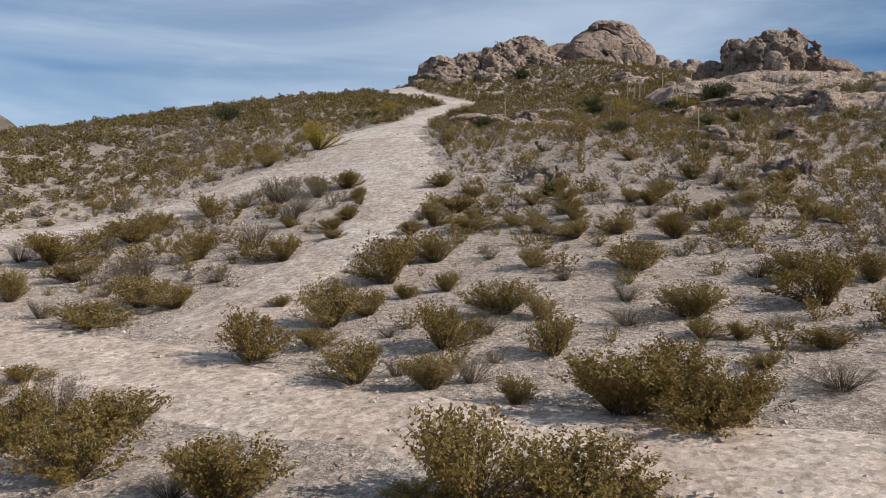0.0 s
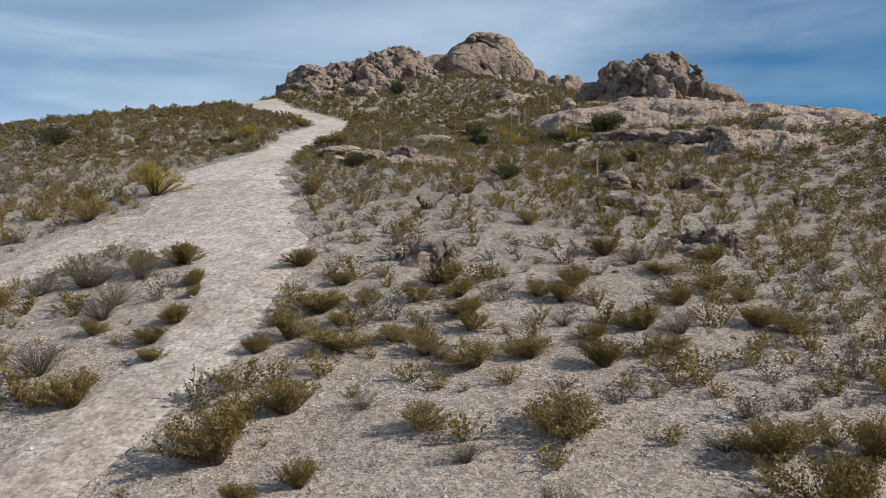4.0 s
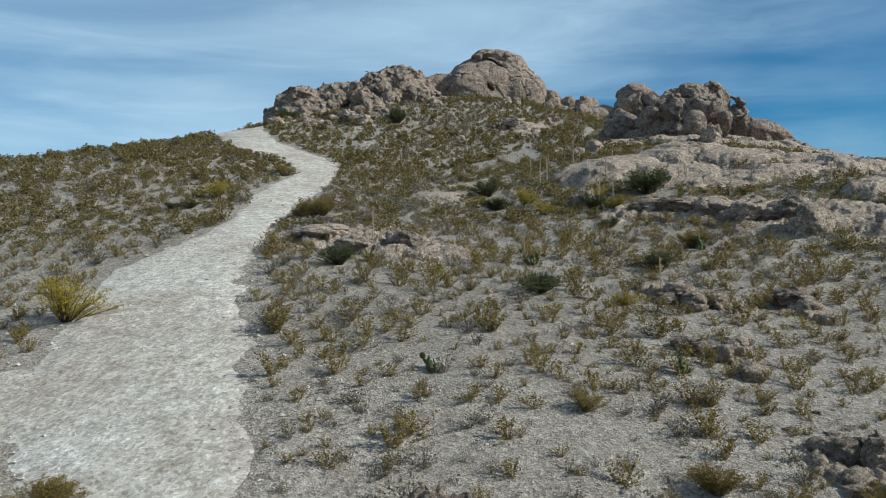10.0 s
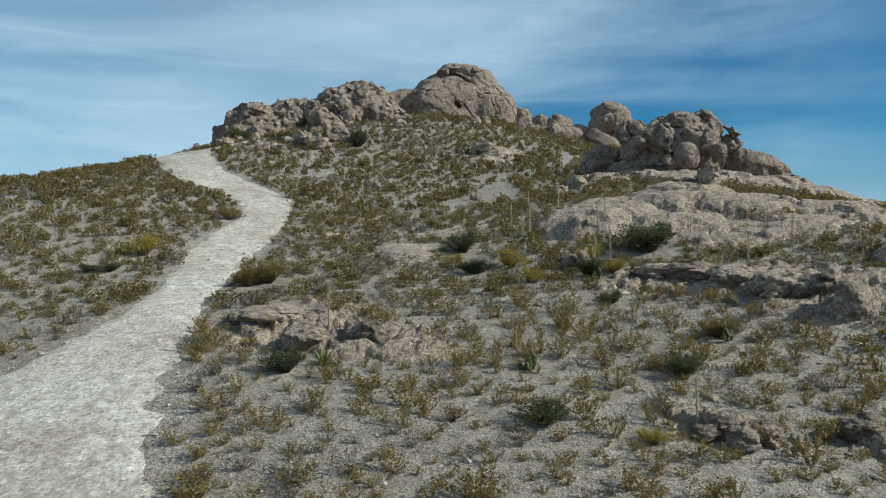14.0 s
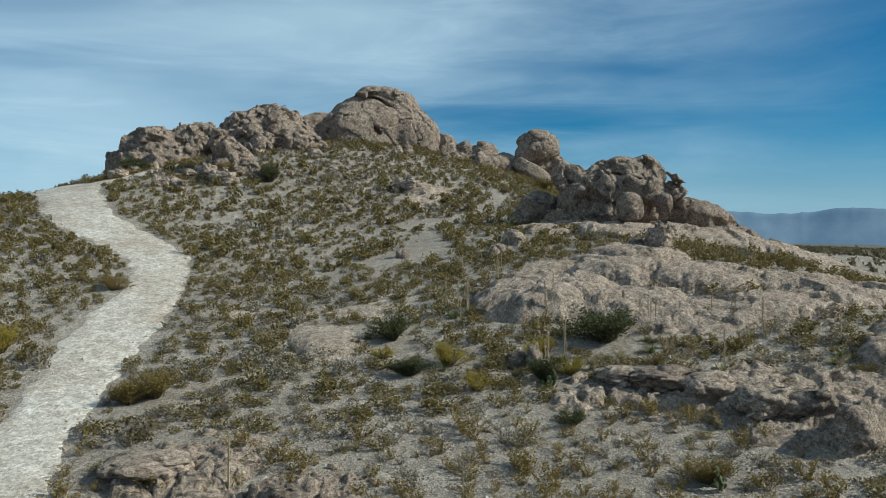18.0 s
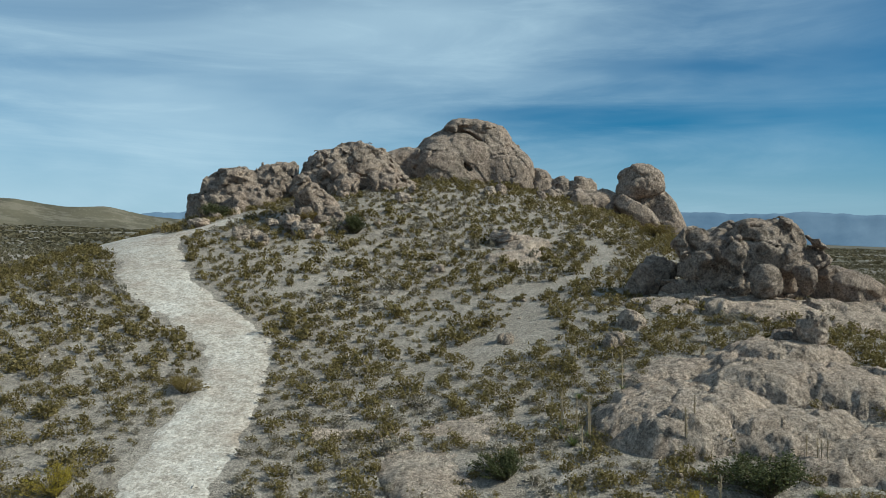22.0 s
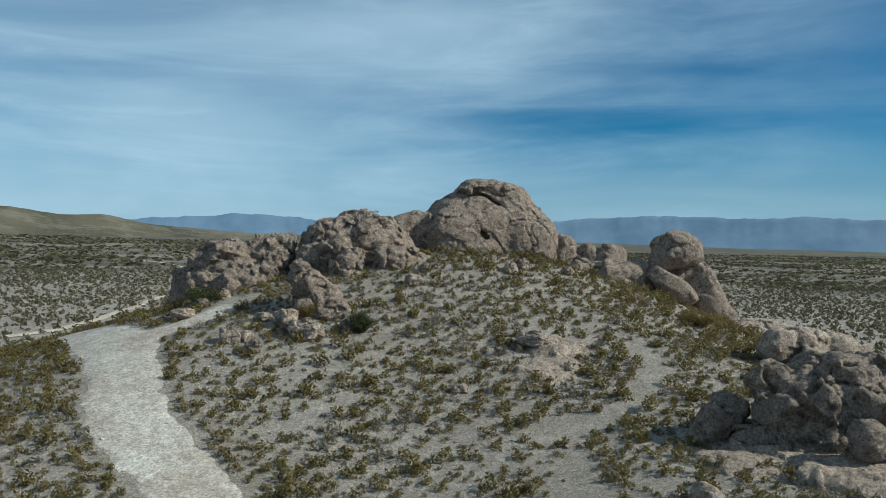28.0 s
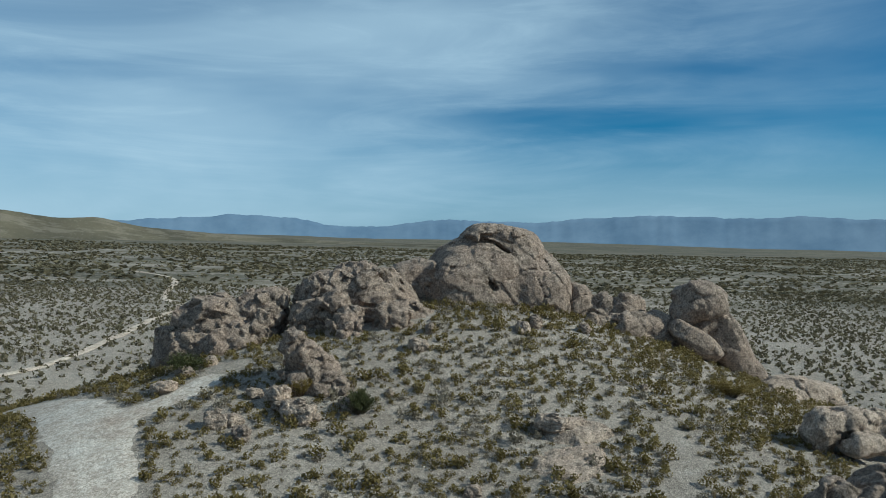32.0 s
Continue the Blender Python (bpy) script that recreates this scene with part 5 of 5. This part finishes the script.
tagged(new("dry_grass", me), "tawny dry bunch grass around the bedrock", "dry grass", kind="stuff")

# scrub on the plain behind the hill
def plain_density(x, y):
    d = 0.8 + 0.7 * fbm(flat(x, y, 16), 3, 160)
    inside = (x > -45) & (x < 60) & (y < 150)
    return np.where(inside, 0, d)


tri_templates = far_bush
px, py = spread_points(rng, (-150, 60), (340, 400), 2.1, plain_density)
ok = (px / py < 1.0) & (px / py > -0.42)
px, py = px[ok], py[ok]
psize = np.clip(rng.lognormal(-0.25, 0.35, len(px)), 0.3, 1.4)
me = mesh_from("plain_scrub", *scatter(tri_templates, np.stack([px, py, ground_z(px, py)], 1), psize, rng.uniform(0, 6.28, len(px)), rng.integers(0, 4, len(px))), FARBUSH)
tagged(new("plain_scrub", me), "dark olive scrub dotting the wide desert plain", "scrub", kind="stuff")


blob = [leaf_triangles(np.random.default_rng(450 + s).normal(0, 0.3, (7, 3)) * np.array([1, 1, 0.3]) + np.array([0, 0, 0.3]), 0.5, np.random.default_rng(460 + s), slim=0.75) for s in range(4)]
fx, fy = spread_points(rng, (-420, 240), (950, 1150), 5.2, lambda x, y: (0.5 + 0.9 * fbm(flat(x, y, 30), 3, 190)) * (np.hypot(x, y) > 395) * (x / y < 1.02) * (x / y > -0.42))
fsize = np.clip(rng.lognormal(0.75, 0.35, len(fx)), 1.0, 4.0)
me = mesh_from("plain_scrub", *scatter(blob, np.stack([fx, fy, ground_z(fx, fy)], 1), fsize, rng.uniform(0, 6.28, len(fx)), rng.integers(0, 4, len(fx)), np.full(len(fx), 0.7)), FARBUSH)
tagged(new("plain_scrub", me), "dark scrub thinning out towards the horizon", "scrub", kind="stuff")


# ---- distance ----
def painted_haze_material(name, col, col2):
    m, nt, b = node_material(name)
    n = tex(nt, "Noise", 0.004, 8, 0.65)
    # air haze is painted in: blue tones, dimmed for the base colour
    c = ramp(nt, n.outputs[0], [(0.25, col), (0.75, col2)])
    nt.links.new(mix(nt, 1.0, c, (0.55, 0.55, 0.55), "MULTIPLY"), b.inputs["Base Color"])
    # the same blue glows faintly, imitating haze in front of the slopes
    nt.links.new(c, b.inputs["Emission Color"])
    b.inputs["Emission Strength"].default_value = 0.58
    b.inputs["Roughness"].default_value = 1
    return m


def mountains(name, label, az0, az1, dist, base, profile, seed, material, depth=500, crest=0.03):
    """A range seen far off: azimuths in degrees from +y to the right; profile: heights at even steps."""
    n, rows = 420, 26
    az = np.radians(np.linspace(az0, az1, n))
    u = np.linspace(0, 1, n)
    prof = np.interp(u, np.linspace(0, 1, len(profile)), profile) * (1 + 0.012 * fbm(np.stack([u * 30, u * 0, u * 0], 1), 4, seed + 9))
    prof = np.convolve(np.pad(prof, 4, mode='edge'), np.ones(9) / 9, 'valid') * (1 + crest * fbm(np.stack([u * 70, u * 0, u * 0 + 0.5], 1), 4, seed + 3, 0.6))
    V = []
    for r in range(rows):
        t = r / (rows - 1)
        rr = dist + depth * t
        x, y = np.sin(az) * rr, np.cos(az) * rr
        spurs = fbm(np.stack([x / (depth * 0.42), y / (depth * 0.9), np.full(n, 0.5)], 1), 3, seed, 0.5, True)
        s = min(1, t * 1.25)
        h = prof * (s ** 1.3) * (1 + 0.07 * spurs * (1 - s) + 0.008 * spurs)
        V.append(np.stack([x, y, base + h], 1))
    V = np.vstack(V)
    i0 = (np.arange(rows - 1)[:, None] * n + np.arange(n - 1)).ravel()
    me = mesh_from(name, V, np.stack([i0, i0 + 1, i0 + n + 1, i0 + n], 1), material, True)
    me.attributes.new("far", "FLOAT", "POINT").data.foreach_set("value", np.full(len(V), 1.95, np.float32))
    return tagged(new(name, me), label, "mountains", kind="structure")


# blue of the haze, not of the rock
HAZE_BLUE = painted_haze_material("far mountains in painted haze", (0.085, 0.145, 0.230), (0.180, 0.255, 0.350))
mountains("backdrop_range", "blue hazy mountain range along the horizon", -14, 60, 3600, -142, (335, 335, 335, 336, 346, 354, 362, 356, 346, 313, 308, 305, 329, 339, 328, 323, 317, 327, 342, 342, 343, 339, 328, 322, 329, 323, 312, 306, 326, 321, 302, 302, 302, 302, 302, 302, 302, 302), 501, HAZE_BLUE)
mountains("backdrop_hill", "low brown desert hills beyond the plain", -30, 20, 1260, 0, (240, 212, 150, 126, 120, 114, 108, 97, 99, 84, 78, 72, 67, 62, 59, 56, 54, 52, 49, 45, 36), 511, SOIL, 300, 0.012)

# ---- agaves, cacti, loose rocks, stones ----
def blades(seed, count, length, width, rise=0.9):
    """A rosette of stiff pointed leaves."""
    r = np.random.default_rng(seed)
    pieces = []
    for k in range(count):
        a = k * 2.399 + r.uniform(-0.2, 0.2)
        tilt = np.interp(k / count, [0, 1], [0.15, 1.25]) * rise
        L = length * r.uniform(0.8, 1.1)
        d = np.array([np.cos(a) * np.cos(tilt), np.sin(a) * np.cos(tilt), np.sin(tilt)])
        s = np.array([-np.sin(a), np.cos(a), 0]) * width
        up = np.cross(d, s) * 0.3
        v = np.array([s, -s, d * L * 0.55 + s * 0.9, d * L * 0.55 - s * 0.9, d * L, -up])
        pieces.append((v, np.array([(0, 2, 1), (1, 2, 3), (2, 4, 3), (0, 5, 2), (1, 3, 5), (2, 5, 3)])))
    return joined(pieces)


def agave_rosette(seed, label):
    top = tagged(new("agave"), label, "agave")
    part("rosette", mesh_from("rosette", *blades(seed, 34, 0.55, 0.028), BLADE), top)
    return top


DRY_STALK = plant_material("dry flower stalk", [(0.0, (0.30, 0.22, 0.14)), (0.6, (0.42, 0.33, 0.22)), (1.0, (0.52, 0.42, 0.30))])


def agave_stalk(seed, label):
    """An agave that has flowered: a low rosette and a tall dry stalk with seed heads."""
    r = np.random.default_rng(seed)
    top = tagged(new("flowering_agave"), label, "agave")
    t = np.linspace(0, 1, 7)
    path = np.stack([0.05 * t ** 2 * r.normal(), 0.05 * t ** 2 * r.normal(), t], 1)
    part("stalk", mesh_from("stalk", *tube(path, 0.020 * (1.15 - 0.55 * t), 5), DRY_STALK), top)
    heads = np.stack([r.normal(0, 0.018, 50), r.normal(0, 0.018, 50), r.uniform(0.45, 1.0, 50)], 1)
    tagged(part("flower_spike", mesh_from("flower_spike", *leaf_triangles(heads, 0.035, r), DRY_STALK), top), kind="stuff")
    part("rosette", mesh_from("rosette", *blades(seed + 1, 16, 0.26, 0.016), BLADE), top)
    return top


STALKS = [(20.3, 70.0, 2.0), (18.1, 65.1, 1.2), (18.7, 64.2, 1.3), (24.3, 67.7, 0.7), (24.5, 67.3, 0.7), (24.6, 67.2, 0.8), (24.8, 67.1, 0.8), (28.0, 67.2, 0.7), (24.3, 61.0, 1.7), (28.5, 66.3, 0.9), (28.5, 66.0, 1.1), (29.3, 65.0, 1.3), (31.0, 61.9, 1.5), (32.0, 60.0, 0.9), (16.9, 73.7, 1.6), (17.1, 72.8, 1.6), (14.3, 67.6, 1.3), (11.2, 55.8, 1.1), (14.6, 47.8, 1.7), (4.3, 58.1, 1.9), (10.9, 54.3, 1.1), (18.0, 64.6, 2.1), (19.0, 65.1, 1.9), (19.7, 75.1, 1.6), (16.3, 71.5, 1.3), (19.3, 80.2, 1.0), (21.4, 79.0, 1.0), (16.3, 74.0, 1.8), (17.1, 72.6, 1.8), (20.9, 70.4, 1.4)]
ROSETTES = [(23.4, 65.6, 0.5), (23.4, 60.0, 0.6), (28.0, 64.1, 0.5), (30.8, 63.5, 0.5), (30.0, 60.8, 0.6), (30.1, 58.2, 0.6), (13.8, 66.3, 0.5), (11.0, 55.3, 0.5), (16.2, 72.3, 0.7), (21.6, 68.3, 0.5), (14.6, 47.8, 0.5), (3.9, 54.5, 0.85), (23.0, 59.3, 0.65), (22.9, 64.4, 0.65), (29.3, 60.4, 0.6), (18.1, 76.6, 0.55), (27.6, 67.0, 0.5)]
PEARS = [(19.6, 54.9, 0.6), (17.4, 63.4, 0.6), (12.4, 41.0, 0.5), (5.0, 41.5, 0.5), (9.1, 28.3, 0.5), (4.1, 32.6, 0.7), (22.9, 43.0, 0.6), (10.8, 52.8, 0.6), (19.4, 54.6, 0.6)]
stalk_kinds = [agave_stalk(600 + s, "tall thin dry agave flower stalk among the rocks") for s in range(3)]
for k, (x, y, high) in enumerate(STALKS):
    plant(stalk_kinds[k % 3], x, y, max(1.0, high), 1.0, 1.7 * k)
rosette_kinds = [agave_rosette(620 + s, "spiky green agave rosette by the bedrock") for s in range(2)]
for k, (x, y, high) in enumerate(ROSETTES):
    plant(rosette_kinds[k % 2], x, y, high * 1.5, 1.0, 0.9 * k)


def prickly_pear(seed, label):
    """Flat oval pads standing on one another."""
    r = np.random.default_rng(seed)
    top = tagged(new("prickly_pear"), label, "cactus")
    v, f = sphere_arrays(2)
    spots = [(np.zeros(3), 0.0, 0)]
    for k in range(13):
        base, lean, gen = spots[r.integers(0, len(spots))] if k > 4 else spots[0]
        a, size = r.uniform(0, 6.28), r.uniform(0.13, 0.19) * (0.9 ** gen)
        tilt = r.uniform(0.1, 0.7)
        m = np.array(Euler((tilt, 0, a)).to_matrix())
        shift = base + np.array([r.uniform(-0.22, 0.22), r.uniform(-0.22, 0.22), 0]) * (1 if gen == 0 else 0.25)
        pad = (v * np.array([size * 0.75, 0.03, size]) + np.array([0, 0, size * 0.9])) @ m.T + shift
        part("pad", mesh_from("pad", pad, f, PEAR, True), top)
        spots.append((shift + m @ np.array([0, 0, size * 1.6]), tilt, gen + 1))
    return top


PEAR = plant_material("cactus skin", [(0.0, (0.07, 0.085, 0.04)), (0.6, (0.115, 0.13, 0.06)), (1.0, (0.18, 0.18, 0.09))])
pear_kinds = [prickly_pear(640 + s, "low clump of flat green prickly pear pads") for s in range(2)]
for k, (x, y, high) in enumerate(PEARS):
    plant(pear_kinds[k % 2], x, y, high * 1.7, 1.0, 1.1 * k)

# single boulders: x, y, half width, height above the soil
BOULDERS = [(22.2, 81.9, 0.62, 1.5), (28.9, 91.4, 1.0, 1.5), (24.5, 84.6, 0.85, 1.15), (16.9, 85.5, 0.5, 0.7), (30.2, 78.2, 0.95, 1.3), (30.9, 76.8, 0.75, 1.2), (16.1, 101.8, 0.6, 0.7), (27.4, 124.1, 0.7, 1.1), (25.7, 123.0, 0.6, 1.0)]
TRACKSIDE = [(3.9, 34.6, 0.39, 0.71), (4.4, 34.3, 0.38, 0.76), (4.8, 34.2, 0.25, 0.51), (14.1, 41.9, 0.42, 0.66), (13.6, 42.4, 0.38, 0.48), (14.5, 40.8, 0.54, 0.54), (14.0, 36.5, 0.38, 0.46), (14.3, 36.0, 0.45, 0.6), (14.8, 35.7, 0.44, 0.59), (15.4, 35.9, 0.37, 0.6), (15.4, 35.2, 0.36, 0.58), (13.9, 35.0, 0.43, 0.43), (14.2, 34.5, 0.35, 0.41)]
STEPS = [(14.8, 47.5, 0.56, 0.5), (15.6, 47.1, 0.67, 0.58), (16.5, 47.2, 0.56, 0.59), (19.6, 47.0, 0.8, 0.68), (19.8, 46.3, 0.45, 0.56), (19.9, 45.6, 0.44, 0.33)]
SLOPE_ROCKS = [(17.0, 65.7, 0.45, 0.84), (17.7, 65.4, 0.42, 0.9), (20.4, 62.7, 1.28, 0.74), (21.6, 61.5, 1.25, 0.83), (22.8, 59.8, 1.07, 0.91), (23.9, 58.3, 1.16, 0.98), (25.2, 57.4, 1.14, 1.07), (25.8, 55.4, 0.97, 1.21), (15.4, 48.0, 0.82, 0.73), (16.6, 47.6, 0.54, 0.54), (1.9, 59.6, 1.34, 0.73), (3.3, 56.5, 0.9, 0.68), (5.7, 56.3, 0.91, 0.91), (5.3, 56.6, 0.46, 0.69), (13.8, 42.4, 0.43, 0.57), (13.2, 42.7, 0.36, 0.43), (14.9, 42.6, 0.43, 0.58)]
HILLTOP = [(-3.2, 119.6, 1.0, 1.0), (-2.0, 122.6, 0.9, 0.9), (1.0, 112.0, 0.8, 1.0), (2.0, 112.0, 0.75, 1.0), (2.6, 110.0, 0.7, 0.9), (-0.2, 124.0, 0.6, 1.0), (5.1, 114.2, 0.95, 1.5), (5.7, 112.9, 1.35, 1.0), (6.5, 111.6, 1.2, 1.2), (3.4, 115.6, 0.7, 0.8), (9.8, 112.4, 0.8, 1.0), (25.7, 122.5, 0.68, 1.26), (27.4, 123.8, 0.54, 0.99), (31.8, 123.7, 0.7, 1.0), (23.1, 107.3, 1.14, 0.83), (16.2, 120.1, 0.91, 1.18), (17.7, 123.0, 0.52, 0.86), (12.9, 113.8, 0.41, 0.57), (32.3, 112.9, 0.3, 0.52)]
boulder_kinds = []
for s in range(6):
    g = np.random.default_rng(700 + s)
    lumps = [(0, 0, 0, 0.95, 0.8, 0.8, 0, g.uniform(-12, 12))] + [(*g.uniform(-0.45, 0.45, 3), *g.uniform(0.4, 0.65, 3), g.uniform(0, 90), g.uniform(-25, 25)) for _ in range(4)]
    v, f = rock_body(lumps, 700 + s, square=3.4, blend=0.12, pitch=0.075, cut=False, cell=0.75, blocks=0.16, crack=0.14, small=0.9, grit=0.8)
    ob = new("boulder", mesh_from("boulder", v, f, ROCK if s % 3 == 1 else SLABROCK, True))
    boulder_kinds.append(tagged(ob, "weathered brown-grey boulder half sunk in the stony slope", "boulder"))
for k, (x, y, half, high) in enumerate(BOULDERS + TRACKSIDE + STEPS + SLOPE_ROCKS + HILLTOP):
    kind = boulder_kinds[k % 6]
    if kind.name in used:
        ob = copy_thing(kind, pose(0, 0, 0))
    else:
        used.add(kind.name)
        ob = kind
    z = float(ground_z(x, y)[0]) + bare_top(x, y)
    squat = min(high, 1.3 * half + 0.3) * 0.75
    ob.matrix_basis = pose(x, y, z + squat * 0.25, 0, 0, 57 * k) @ Matrix.Diagonal((half * 1.1, half * 1.0, squat, 1))
    tagged(ob, "jagged small rock breaking out of the gravel" if half < 0.5 else ("broken bedrock block on the slope" if k % 2 else ""))

# broken stone: larger stones along the rock bands, gravel near the roads
stone_templates = []
for s in range(5):
    v, f = sphere_arrays(1)
    r = np.random.default_rng(800 + s)
    stone_templates.append((v * np.array([1, 0.8, 0.6]) * r.uniform(0.7, 1.25, (len(v), 1)), f))
sx, sy = spread_points(rng, (8, 30), (46, 125), 0.75, lambda x, y: np.clip(0.9 * fbm(flat(x, y, 5), 3, 90) + 0.02 + 0.5 * on_rock(x, y, 1.5), 0, 0.8) * (road_gap(x, y) > 0))
ssize = np.clip(rng.lognormal(-2.3, 0.55, len(sx)), 0.05, 0.4)
me = mesh_from("loose_stones", *scatter(stone_templates, np.stack([sx, sy, ground_z(sx, sy)], 1), ssize, rng.uniform(0, 6.28, len(sx)), rng.integers(0, 5, len(sx))), SLABROCK)
tagged(new("loose_stones", me), "loose broken stones strewn below the ledges", "stones", kind="stuff")
chips = []
for s in range(5):
    v = np.array([(1, 0, 0), (-1, 0, 0), (0, 1, 0), (0, -1, 0), (0, 0, 1), (0, 0, -1)], float) * np.random.default_rng(820 + s).uniform(0.5, 1.2, (6, 1))
    chips.append((v * np.array([1, 0.9, 0.65]), np.array([(0, 2, 4), (2, 1, 4), (1, 3, 4), (3, 0, 4), (2, 0, 5), (1, 2, 5), (3, 1, 5), (0, 3, 5)])))
gx2, gy2 = spread_points(rng, (-18, 8), (30, 60), 0.33, lambda x, y: 0.30 + 0.55 * (np.abs(road_gap(x, y)) < 0.6) + 0.25 * (y < 22))
gx3, gy3 = spread_points(rng, (-26, 36), (44, 125), 0.6, lambda x, y: 0.25 + 0.9 * fbm(flat(x, y, 7), 3, 95))
gsize = np.concatenate([np.clip(rng.lognormal(-3.3, 0.5, len(gx2)), 0.012, 0.12), np.clip(rng.lognormal(-2.7, 0.45, len(gx3)), 0.03, 0.2)])
gx2, gy2 = np.concatenate([gx2, gx3]), np.concatenate([gy2, gy3])
me = mesh_from("gravel", *scatter(chips, np.stack([gx2, gy2, ground_z(gx2, gy2) + np.where(road_gap(gx2, gy2) < 0.1, 0.05, 0.0)], 1), gsize, rng.uniform(0, 6.28, len(gx2)), rng.integers(0, 5, len(gx2))), ROAD)
tagged(new("gravel", me), "scattered pale gravel on the soil and the tracks", "gravel", kind="stuff")

# tracks on the plain beyond
road("road_plain", spline([(-46, 160, 0.9), (-30, 190, 0.9), (-25, 226, 1.0), (-23, 262, 1.0), (-20, 306, 1.1), (-28, 335, 1.1), (-34, 420, 1.2), (-60, 480, 1.3)], 3.0), "pale dirt track winding over the plain", 0.25, 7, 0.0, DIRT)
